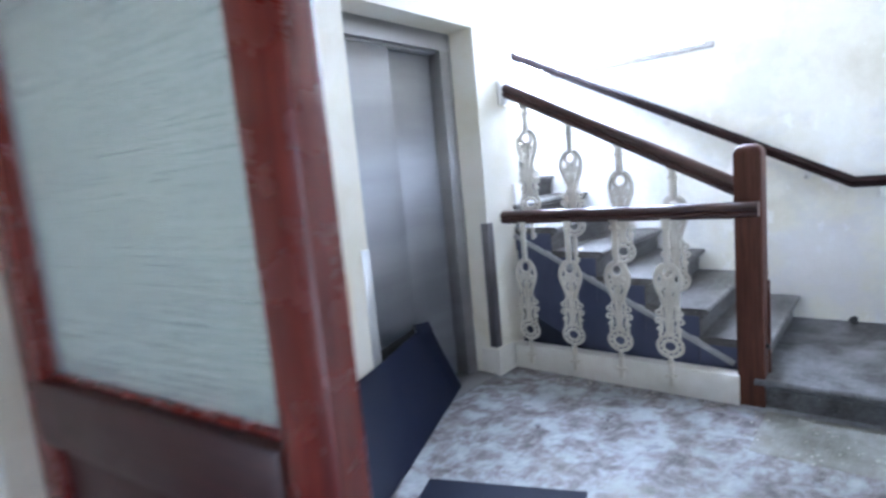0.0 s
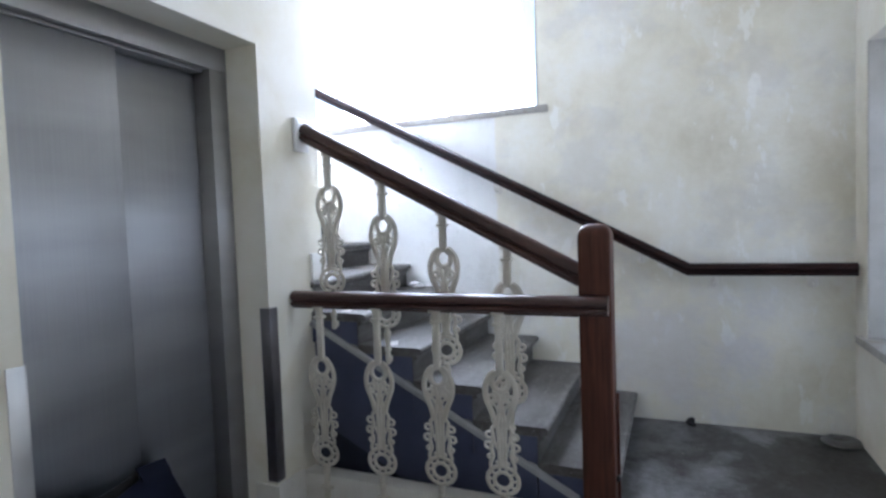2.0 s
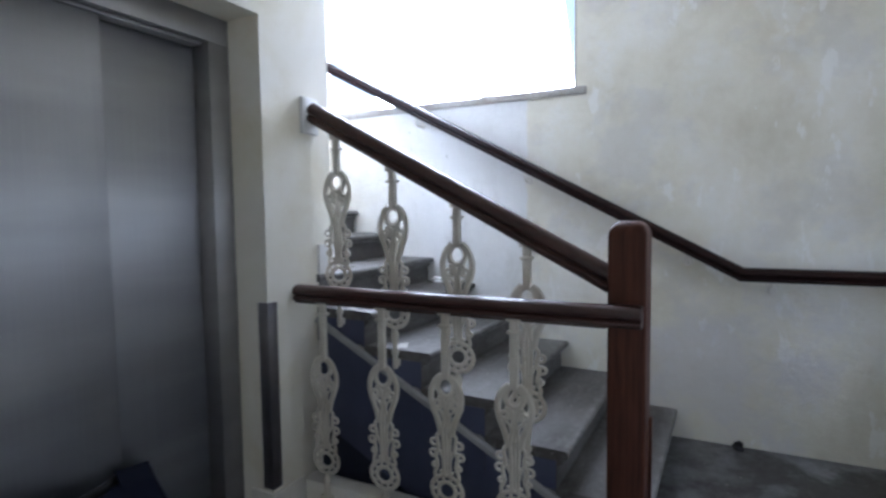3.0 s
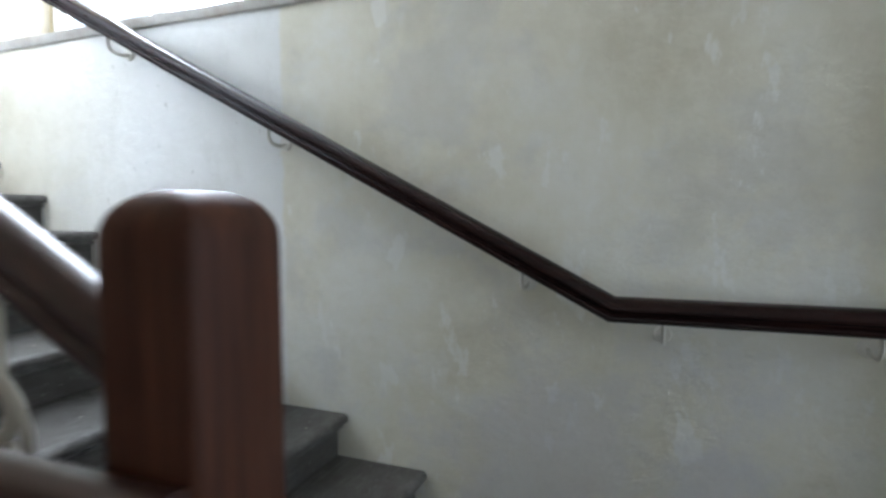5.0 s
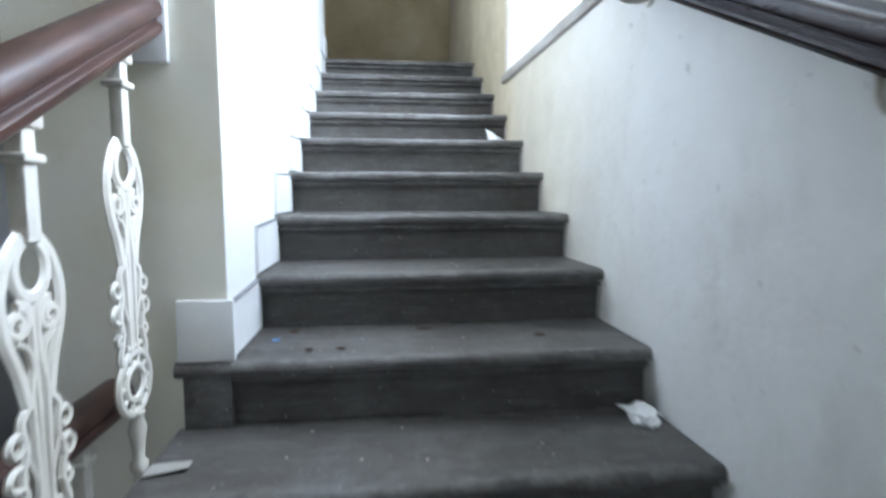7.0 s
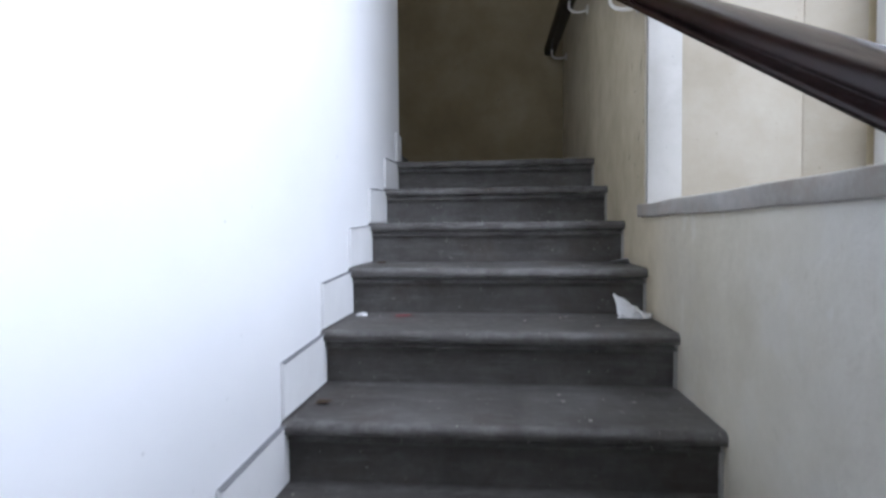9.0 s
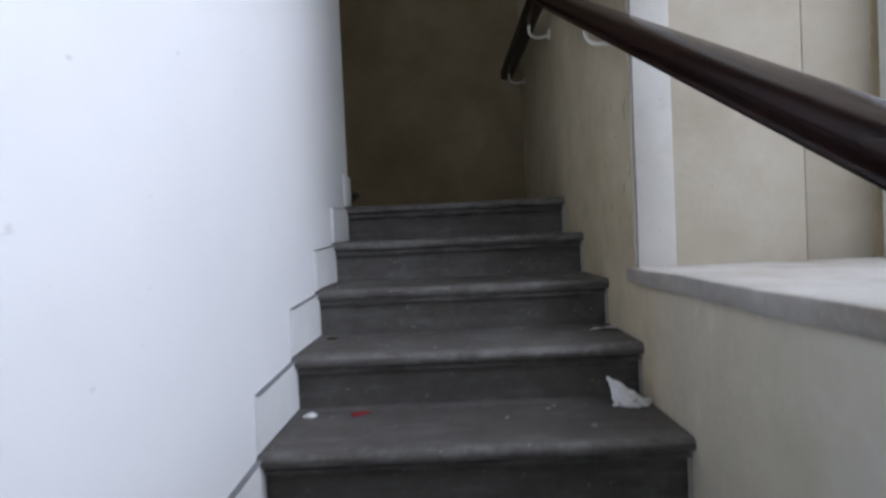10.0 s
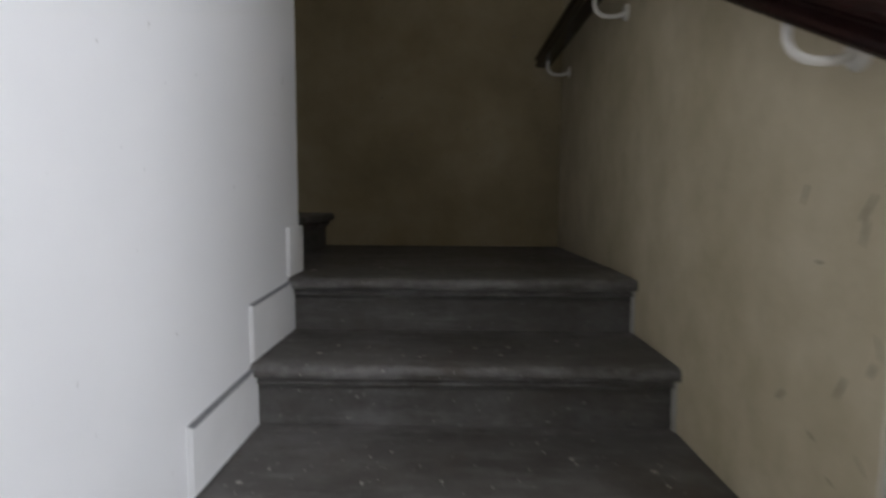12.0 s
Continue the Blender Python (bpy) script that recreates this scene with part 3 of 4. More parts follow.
def entrance_door():
    d = empty("entrance_door", (0, 0, 0))
    tagged(d, "open red-stained wooden door with ribbed frosted glass", "door")
    L = 0.95
    part("stile", box(-0.028, 0.028, 0.0, 0.105, 0.01, 2.08, 0.006), M_DOORWOOD, d)
    part("stile", box(-0.028, 0.028, L - 0.10, L, 0.01, 2.08, 0.006), M_DOORWOOD, d)
    part("rail", box(-0.021, 0.021, 0.105, L - 0.10, 1.97, 2.08, 0.005), M_DOORWOOD, d)
    part("rail", box(-0.036, 0.036, 0.106, L - 0.045, 0.90, 1.048, 0.014), M_DOORSHADE, d)
    part("rail", box(-0.021, 0.021, 0.105, L - 0.10, 0.01, 0.20, 0.005), M_DOORWOOD, d)
    part("lower_panel", box(-0.010, 0.010, 0.105, L - 0.10, 0.20, 0.90, 0.003), M_DOORSHADE, d)
    pane = part("glass_pane", box(-0.004, 0.004, 0.105, L - 0.10, 1.048, 1.97), M_FROST, d, "ribbed translucent greenish glass")
    for a, b, c, e in ((0.105, 0.118, 1.048, 1.97), (L - 0.113, L - 0.10, 1.048, 1.97), (0.118, L - 0.113, 1.048, 1.061), (0.118, L - 0.113, 1.957, 1.97)):
        part("glazing_bead", box(-0.014, 0.014, a, b, c, e, 0.003), M_DOORWOOD, pane)
    d.matrix_world = pose(-2.996, -1.568, 0, 0, 0, 7.0)
    return d


entrance_door()

# ---- stairs ----
stairs = structure(empty("staircase", (0, 0, 0)), "worn grey sandstone stair flight with rounded nosings", "staircase")


def step_mesh(y, z, x0, x1, depth, rise, seed):
    """One stone step: bullnose, fillet and hollow under it, then the riser."""
    prof = [(depth, 0.0), (0.016, 0.0)]
    for i in range(1, 7):
        a = math.pi / 2 + math.pi * i / 7
        prof.append((0.019 + 0.019 * math.cos(a), -0.019 + 0.019 * math.sin(a)))
    prof += [(0.022, -0.038), (0.027, -0.040), (0.027, -0.046), (0.023, -0.048), (0.024, -0.056), (0.033, -0.059), (0.041, -0.068), (0.046, -0.078), (0.046, -rise), (depth, -rise)]
    bm = bmesh.new()
    n = 22
    rings = []
    for i in range(n + 1):
        x = x0 + (x1 - x0) * i / n
        ring = []
        for j, (dy, dz) in enumerate(prof):
            p = Vector((x, y + dy, z + dz))
            if dy < depth - 0.01:
                q = Vector((x * 3.1, seed * 1.7, dz * 9))
                wear = noise.noise(q) * 0.004 + noise.noise(q * 5.3) * 0.0016
                if dy < 0.03 and dz > -0.036:
                    p.z -= max(0.0, 0.003 + wear)
                    p.y += max(-0.002, wear)
                else:
                    p.y += wear * 0.4
            ring.append(bm.verts.new(p))
        rings.append(ring)
    m = len(prof)
    for a, b in zip(rings, rings[1:]):
        for j in range(m):
            bm.faces.new((a[j], a[(j + 1) % m], b[(j + 1) % m], b[j]))
    bm.faces.new(rings[0][::-1])
    bm.faces.new(rings[-1])
    return bm


for k in range(-5, 9):
    left = -0.120 if k <= 0 else 0.002
    deep = TREAD + 0.05 if k < 8 else 0.30
    part("step", step_mesh(nose_y(k), nose_z(k), left, W + 0.02, deep, RISE, k), M_STEP, stairs)

# solid core under the flight, and the painted string that closes its open side
core = bmesh.new()
outline = [(nose_y(-5) + 0.06, -0.05)]
for k in range(-5, 0):
    outline += [(nose_y(k) + 0.06, nose_z(k - 1) - 0.003), (min(nose_y(k + 1) + 0.06, -0.001), nose_z(k - 1) - 0.003)]
outline += [(-0.001, -0.05)]
near = [core.verts.new((-0.104, y, z)) for y, z in outline]
far = [core.verts.new((W + 0.02, y, z)) for y, z in outline]
core.faces.new(near)
core.faces.new(far[::-1])
for i in range(len(outline)):
    j = (i + 1) % len(outline)
    core.faces.new((near[i], near[j], far[j], far[i]))
part("string", core, M_STRING, stairs, "slate blue painted side of the flight")
core = bmesh.new()
for k in range(1, 9):
    add_box(core, 0.003, W, nose_y(k) + 0.06, nose_y(k + 1) + 0.06 if k < 8 else BACK, 0.0, nose_z(k - 1) - 0.003)
part("flight_core", core, M_STEP, stairs)
for k in range(-5, 0):
    part("string_panel", box(-0.1235, -0.1195, nose_y(k) + 0.050, min(nose_y(k + 1) + 0.048, -0.002), nose_z(k - 1) + 0.002, nose_z(k) - 0.046), M_STRING, stairs)
slope = RISE / TREAD
part("string_moulding", sweep(bmesh.new(), [(-0.026, -0.014), (0.012, -0.018), (0.012, 0.016), (-0.018, 0.016), (-0.026, 0.008)],
                              [(-0.116, -1.40, 0.193), (-0.116, -0.003, 0.193 + 1.397 * slope)]), M_STRIP, stairs, "pale worn diagonal moulding")

# Thin added triangle, darker than the string, below a line parallel to the moulding.
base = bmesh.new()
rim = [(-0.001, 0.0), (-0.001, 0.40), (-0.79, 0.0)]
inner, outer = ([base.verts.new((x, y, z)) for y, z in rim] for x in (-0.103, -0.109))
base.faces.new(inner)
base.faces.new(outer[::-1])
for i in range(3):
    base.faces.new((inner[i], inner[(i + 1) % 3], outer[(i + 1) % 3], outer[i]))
part("string_dark", base, M_STRINGDARK, stairs, "dark navy triangle at the foot of the flight")

structure(mesh_object("platform", step_mesh(0, PLAT, SOUTH, nose_y(-5) + 0.06, 1.40, PLAT + 0.1, 40), M_PLATFORM),
          "stained worn stone platform one step above the hall", "platform")
bpy.data.objects["platform"].matrix_world = Matrix(((0, 1, 0, -0.25), (1, 0, 0, 0), (0, 0, 1, 0), (0, 0, 0, 1)))
structure(mesh_object("landing", box(-3.1, W + 0.02, nose_y(8) + 0.295, BACK, nose_z(8) - 0.2, nose_z(8) - 0.002), M_STEP), "dark dusty stone half landing", "landing")

upper = structure(empty("upper_flight", (-0.1, 3.0, nose_z(8))), "dark stone steps of the next flight turning away", "staircase")
for i in range(4):
    st = part("step", step_mesh(0, RISE, 0, 1.032, 0.36 if i < 3 else 1.0, RISE, 20 + i), M_STEP, upper)
    st.matrix_world = Matrix(((0, -1, 0, -0.09 - 0.31 * i), (1, 0, 0, 2.586), (0, 0, 1, nose_z(8) + RISE * i - 0.002), (0, 0, 0, 1)))

part("riser", box(-0.106, 0.004, -0.004, 0.03, nose_z(-1), nose_z(0) - 0.034, 0.001), M_STEP, stairs)

# stepped skirting on the white wall, one block a tread
skirting = structure(empty("baseboard", (0, 0, 0)), "white stepped skirting blocks along the stair wall", "baseboard")


def skirt_block(y0, y1, z0, h, h2):
    bm = bmesh.new()
    prof = [(y0, z0 + 0.001), (y1 + 0.034, z0 + 0.001), (y1 + 0.034, z0 + h2 - 0.03), (y1 + 0.012, z0 + h2), (y0, z0 + h)]
    a = [bm.verts.new((0.0005, y, z)) for y, z in prof]
    b = [bm.verts.new((0.0115, y, z)) for y, z in prof]
    m = len(prof)
    bm.faces.new(a[::-1])
    bm.faces.new(b)
    for j in range(m):
        bm.faces.new((a[j], a[(j + 1) % m], b[(j + 1) % m], b[j]))
    bmesh.ops.bevel(bm, geom=[e for e in bm.edges if abs(e.verts[0].co.x - 0.0115) < 1e-5 and abs(e.verts[1].co.x - 0.0115) < 1e-5],
                    offset=0.003, segments=2, affect="EDGES")
    return bm


for k in range(0, 9):
    y0 = nose_y(k) + 0.006 if k else 0.0
    y1 = nose_y(k + 1) if k < 8 else nose_y(8) + 0.0
    if k == 8:
        part("skirting_block", leaning(box(0.0005, 0.0125, nose_y(8) - 0.012, 2.600, nose_z(8) + 0.001, nose_z(8) + 0.145, 0.003)), M_SKIRT, skirting)
    else:
        part("skirting_block", leaning(skirt_block(y0, y1, nose_z(k), 0.140, 0.152)), M_SKIRT, skirting)
        # Thin grey strip that draws a darker line along the block's top edge.
        part("grey_line", leaning(sheet([[(0.0008, y0 + 0.002, nose_z(k) + 0.1402), (0.0165, y0 + 0.002, nose_z(k) + 0.1402)],
                                         [(0.0008, y1 + 0.010, nose_z(k) + 0.1522), (0.0165, y1 + 0.010, nose_z(k) + 0.1522)]], 0.0022, 2)), M_SKIRTLINE, skirting, "thin grey strip along the top")
part("skirting_block", box(-0.112, 0.0175, -0.016, -0.0005, nose_z(0) + 0.001, nose_z(0) + 0.148, 0.003), M_SKIRT, skirting)
part("skirting_block", box(-0.463, -0.255, -0.018, -0.0005, 0.001, 0.185, 0.003), M_CURB, skirting)
part("skirting_block", box(-0.463, -0.4505, 0.0, 0.13, 0.001, 0.185, 0.003), M_CURB, skirting)

# mortar bead where the steps meet the window wall
bead = bmesh.new()
for k in range(1, 9):
    pts = []
    for i in range(9):
        f = i / 8
        pts.append((wall_x(nose_y(k)) - 0.003 + 0.002 * noise.noise(Vector((k, f * 4, 0))), nose_y(k) + 0.030 + 0.006 * noise.noise(Vector((k, f * 6, 2))), nose_z(k - 1) + f * (RISE - 0.02)))
    add_tube(bead, pts, 0.008, 0.006, 5)
structure(mesh_object("mortar_trim", bead, M_BAND), "ragged white mortar at the step ends", "trim")

# ---- balustrade ----
curb = structure(mesh_object("curb", worn_slab(-0.252, -0.155, -1.445, -0.001, -0.01, 0.168, 0.002, 10), M_CURB), "off-white painted curb under the hall balustrade", "curb")


def newel():
    p = empty("newel_post", (-0.168, -1.50, 0))
    tagged(p, "mahogany newel post with rounded top at the stair foot", "post")
    bm = bmesh.new()
    top, cx, cy, hx, hy = 1.415, -0.157, -1.501, 0.071, 0.066
    levels = [(0.0, 0.0), (top - 0.055, 0.0)]
    for i in range(1, 8):
        a = math.pi / 2 * i / 7
        levels.append((top - 0.055 + 0.055 * math.sin(a), 0.055 * (1 - math.cos(a))))
    rings = []
    for z, inset in levels:
        ring = []
        for sx, sy, a0 in ((1, 1, 0), (-1, 1, 90), (-1, -1, 180), (1, -1, 270)):
            r = 0.008 + inset * 0.5
            for q in range(5):
                a = radians(a0 + 22.5 * q)
                ring.append(bm.verts.new((cx + sx * (hx - inset * 0.75 - r) + r * math.cos(a), cy + sy * (hy - inset * 0.75 - r) + r * math.sin(a), z)))
        rings.append(ring)
    for a, b in zip(rings, rings[1:]):
        for j in range(20):
            bm.faces.new((a[j], a[(j + 1) % 20], b[(j + 1) % 20], b[j]))
    bm.faces.new(rings[0][::-1])
    bm.faces.new(rings[-1])
    part("post", bm, M_NEWEL, p)
    kn = bmesh.new()
    bmesh.ops.create_uvsphere(kn, u_segments=12, v_segments=8, radius=0.013, matrix=Matrix.Translation((-0.168, -1.572, 0.33)))
    part("knob", kn, M_BLACK, p, "small black knob", True)
    kn = bmesh.new()
    bmesh.ops.create_uvsphere(kn, u_segments=12, v_segments=8, radius=0.011, matrix=Matrix.Translation((-0.168, -1.570, 0.11)))
    part("knob", kn, M_NEWEL, p, "small wooden knob", True)
    part("repair_strip", box(-0.114, -0.088, -1.5775, -1.5665, 0.06, 0.68, 0.003), M_NEWEL, p, "paler strip nailed on the corner")
    return p


newel()

rail_slope = 0.533
hall_rail = empty("hall_rail", (-0.256, -0.8, 1.08))
tagged(hall_rail, "dark moulded mahogany rail of the hall balustrade", "handrail")
part("rail", sweep(bmesh.new(), rail_profile(0.080, 0.078), [(-0.256, -1.558, 1.083), (-0.256, -0.002, 1.083)]), M_RAIL, hall_rail)
part("bed_strip", box(-0.276, -0.236, -1.44, -0.002, 1.036, 1.044, 0.002), M_RAIL, hall_rail)

stair_rail = empty("stair_rail", (-0.145, -0.7, 1.5))
tagged(stair_rail, "dark moulded mahogany stair rail rising to a white wall plate", "handrail")
part("rail", sweep(bmesh.new(), rail_profile(0.080, 0.094), [(-0.145, -1.445, 1.958 - 1.44 * rail_slope), (-0.145, -0.020, 1.958 - 0.02 * rail_slope)]), M_RAIL, stair_rail)
part("wall_plate", box(-0.212, -0.101, -0.020, -0.001, 1.841, 2.013, 0.003), M_SKIRT, stair_rail, "white wooden wall plate")


def spiral(cx, cz, r, turns, start, flip, n=14):
    pts = []
    for i in range(n + 1):
        f = i / n
        a = start + 2 * math.pi * turns * f
        rr = r * (1 - 0.75 * f)
        pts.append((0, cx + flip * rr * math.cos(a), cz + rr * math.sin(a)))
    return pts


def arc_points(pts, n=4):
    """A smooth line through pts."""
    out = []
    for i in range(len(pts) - 1):
        p0, p1, p2, p3 = (Vector(pts[max(0, min(len(pts) - 1, j))]) for j in (i - 1, i, i + 1, i + 2))
        for s in range(n):
            t = s / n
            out.append(0.5 * ((2 * p1) + (p2 - p0) * t + (2 * p0 - 5 * p1 + 4 * p2 - p3) * t * t + (3 * p1 - p0 - 3 * p2 + p3) * t ** 3))
    out.append(Vector(pts[-1]))
    return out


def circle(cy, cz, r, rz=None, n=18):
    rz = rz or r
    return [(0, cy + r * math.cos(2 * math.pi * i / n), cz + rz * math.sin(2 * math.pi * i / n)) for i in range(n)]


def bar(bm, pts, ra, *rest, **more):
    """A stout cast bar."""
    return add_tube(bm, pts, ra * 1.28, *rest, **more)


def openwork():
    """The flat cast panel: rosette ring below, waisted scrollwork, open oval head."""
    bm = bmesh.new()
    t = 0.0065
    bar(bm, circle(0, 0.118, 0.064), 0.0075, t, 6, closed=True)
    bar(bm, circle(0, 0.118, 0.036), 0.0075, t, 6, closed=True)
    for i in range(10):
        a = 2 * math.pi * i / 10
        bar(bm, [(0, 0.036 * math.cos(a), 0.118 + 0.036 * math.sin(a)), (0, 0.064 * math.cos(a), 0.118 + 0.064 * math.sin(a))], 0.005, t * 0.8, 5)
    bar(bm, circle(0, 0.560, 0.034, 0.042), 0.0095, t, 6, closed=True)
    for s in (-1, 1):
        bar(bm, arc_points([(0, s * 0.018, 0.607), (0, s * 0.044, 0.580), (0, s * 0.062, 0.53), (0, s * 0.058, 0.475), (0, s * 0.036, 0.415), (0, s * 0.023, 0.36)]), 0.010, t)
        bar(bm, spiral(s * 0.034, 0.486, 0.024, 1.5, math.pi / 2, s, 20), 0.0062, t)
        bar(bm, arc_points([(0, s * 0.034, 0.512), (0, s * 0.010, 0.505), (0, s * 0.006, 0.44), (0, s * 0.016, 0.38), (0, s * 0.014, 0.30), (0, s * 0.012, 0.185)]), 0.0065, t)
        bar(bm, arc_points([(0, s * 0.040, 0.462), (0, s * 0.018, 0.445), (0, s * 0.010, 0.41)]), 0.0045, t)
        bar(bm, arc_points([(0, s * 0.022, 0.365), (0, s * 0.040, 0.345), (0, s * 0.034, 0.30), (0, s * 0.046, 0.27), (0, s * 0.038, 0.225), (0, s * 0.050, 0.185), (0, s * 0.045, 0.165)]), 0.0065, t)
        bar(bm, circle(s * 0.052, 0.318, 0.014, n=12), 0.0052, t, 5, closed=True)
        bar(bm, circle(s * 0.055, 0.270, 0.015, n=12), 0.0052, t, 5, closed=True)
        bar(bm, spiral(s * 0.050, 0.222, 0.018, 1.1, math.pi / 2, s, 10), 0.0055, t, 5)
        bar(bm, [(0, s * 0.012, 0.24), (0, s * 0.036, 0.30)], 0.0045, t, 5)
    bar(bm, [(0, 0, 0.19), (0, 0, 0.46)], 0.005, t * 0.8, 5)
    bar(bm, [(0, -0.03, 0.196), (0, 0.03, 0.196)], 0.006, t, 5)
    for v in bm.verts:
        v.co.y *= 1.12
    return bm


def lathe(profile, sides=10):
    bm = bmesh.new()
    rings = [[bm.verts.new((r * math.cos(2 * math.pi * j / sides), r * math.sin(2 * math.pi * j / sides), z)) for j in range(sides)] for r, z in profile]
    for a, b in zip(rings, rings[1:]):
        for j in range(sides):
            bm.faces.new((a[j], a[(j + 1) % sides], b[(j + 1) % sides], b[j]))
    bm.faces.new(rings[0][::-1])
    bm.faces.new(rings[-1])
    return bm


def baluster(foot, total, label, group):
    """Panel raised by foot above its support; the shank runs up to total."""
    b = empty("baluster", (0, 0, 0))
    tagged(b, label, "baluster", group)
    pan = part("openwork_panel", openwork(), M_IRON, b)
    pan.location.z = foot
    shank = part("shank", box(-0.013, 0.013, -0.016, 0.016, foot + 0.598, total, 0.004), M_IRON, b)
    part("collar", box(-0.021, 0.021, -0.026, 0.026, total - 0.062, total - 0.048, 0.004), M_IRON, shank)
    part("collar", box(-0.018, 0.018, -0.030, 0.030, total - 0.012, total + 0.012, 0.004), M_IRON, shank)
    part("foot", lathe([(0.017, -0.004), (0.019, 0.012), (0.011, 0.02), (0.013, foot * 0.5 + 0.015), (0.019, foot + 0.02), (0.013, foot + 0.045), (0.018, foot + 0.055)]), M_IRON, b, "", True)
    return b


low = baluster(0.008, 0.878, "white cast-iron openwork baluster standing on the curb", "balusters on the curb")
part("foot_strap", box(-0.010, 0.010, -0.013, 0.013, -0.115, -0.002, 0.003), M_IRON, low)
part("foot_boss", box(-0.014, 0.012, -0.034, 0.034, -0.062, -0.046, 0.004), M_IRON, low)
low.matrix_world = pose(-0.263, -0.154, 0.168)
for y in (-0.483, -0.795, -1.094):
    copy_thing(low, pose(-0.263, y, 0.168))
high = baluster(0.066, 0.84, "white cast-iron openwork baluster bolted to the stair side", "balusters on the stairs")
part("lug", box(-0.006, 0.036, -0.014, 0.014, -0.06, -0.03, 0.003), M_IRON, high)
part("foot_pin", box(-0.010, 0.010, -0.010, 0.010, -0.07, 0.0, 0.003), M_IRON, high)
up_y = (-0.161, -0.475, -0.796, -1.107)
high.matrix_world = pose(-0.146, up_y[0], 0.978)
for i in (1, 2, 3):
    copy_thing(high, pose(-0.146, up_y[i], 0.978 - RISE * i))

# ---- handrail on the window wall ----
hr = empty("wall_handrail", (0.955, 0, 1.1))
tagged(hr, "near-black polished wooden handrail fixed along the stair wall", "handrail")
HX = 0.098
B1, B2 = (wall_x(-1.882) - HX, -1.882, 1.117), (wall_x(2.39) - HX, 2.39, 3.37)
part("rail", sweep(bmesh.new(), rail_profile(0.082, 0.071), [(wall_x(-2.7) - HX, -2.70, 1.117), B1, B2, (wall_x(3.58) - HX, 3.58, 3.37)]), M_HANDRAIL, hr)


def bracket(y, z):
    w = wall_x(y)
    bm = bmesh.new()
    add_tube(bm, arc_points([(w - 0.002, y, z - 0.085), (w - 0.034, y, z - 0.096), (w - 0.076, y, z - 0.093), (w - HX, y, z - 0.072), (w - HX, y, z - 0.032)], 5), 0.007, 0.006, 6, (0, 1, 0))
    arm = part("bracket", bm, M_BRACKET, hr, "cream painted iron bracket", True)
    rose = bmesh.new()
    bmesh.ops.create_cone(rose, cap_ends=True, segments=16, radius1=0.026, radius2=0.022, depth=0.008,
                          matrix=Matrix.Translation((w - 0.004, y, z - 0.085)) @ pose(0, 0, 0, 0, -90, 0))
    part("rosette", rose, M_BRACKET, arm, "round bracket rose")


def rail_z(y):
    return B1[2] + (min(max(y, B1[1]), B2[1]) - B1[1]) * (B2[2] - B1[2]) / (B2[1] - B1[1])


for y in (-2.52, -2.02, -1.62, -0.71, 0.055, 1.665, 2.66, 3.45):
    bracket(y, rail_z(y))

# ---- lift ----
lift = tagged(empty("lift_entrance", (-1.0, 0.2, 0)), "brushed steel lift entrance with closed sliding doors", "lift")
fr = bmesh.new()
add_box(fr, -0.558, -0.452, 0.187, 0.320, 0, 2.206, 0.003)
add_box(fr, -1.528, -1.470, 0.187, 0.320, 0, 2.206, 0.003)
add_box(fr, -1.528, -0.452, 0.187, 0.320, 2.206, 2.318, 0.003)
part("door_frame", fr, M_STEELDARK, lift, "dull grey steel frame")
part("door_panel", box(-1.484, -0.992, 0.235, 0.262, 0.012, 2.190, 0.002), M_STEEL, lift)
part("door_panel", box(-1.02, -0.559, 0.284, 0.311, 0.012, 2.190, 0.002), M_STEEL, lift)
# Added strip in duller steel, standing for the header's shadow line.
part("header_shadow_strip", box(-1.469, -0.559, 0.225, 0.318, 2.192, 2.2055, 0.002), M_STEELDARK, lift, "dark strip along the shadow line under the header")
part("threshold", box(-1.527, -0.455, 0.02, 0.32, 0.0, 0.010, 0.002), M_STEELDARK, lift)
structure(mesh_object("lift_shaft_wall", box(-1.70, -0.30, 0.46, 0.50, 0, 2.6), M_BLACK), "dark inside of the lift shaft", "wall")


def corner_guard(name, x, s, mat, label):
    bm = bmesh.new()
    add_box(bm, min(x, x + s * 0.052), max(x, x + s * 0.052), -0.005, -0.0005, 0.20, 1.06, 0.0015)
    add_box(bm, min(x, x - s * 0.004), max(x, x - s * 0.004), -0.005, 0.055, 0.20, 1.06, 0.0015)
    return tagged(mesh_object(name, bm, mat), label, "corner guard")


corner_guard("corner_guard", -0.4505, 1, M_GUARD, "dark metal guard on the lift wall corner")
corner_guard("corner_guard", -1.5295, -1, M_GUARD_LIGHT, "pale metal guard on the stained wall corner")

sw = tagged(empty("light_switch", (-1.87, -0.01, 1.52)), "white plastic light switch on the stained wall", "switch")
plate = part("plate", box(-1.925, -1.815, -0.012, -0.0005, 1.475, 1.565, 0.004), M_PLASTIC, sw)
part("rocker", box(-1.893, -1.876, -0.017, -0.012, 1.505, 1.535, 0.002), M_PLASTIC, plate)
part("rocker", box(-1.864, -1.847, -0.017, -0.012, 1.505, 1.535, 0.002), M_PLASTIC, plate)

# ---- loose things ----


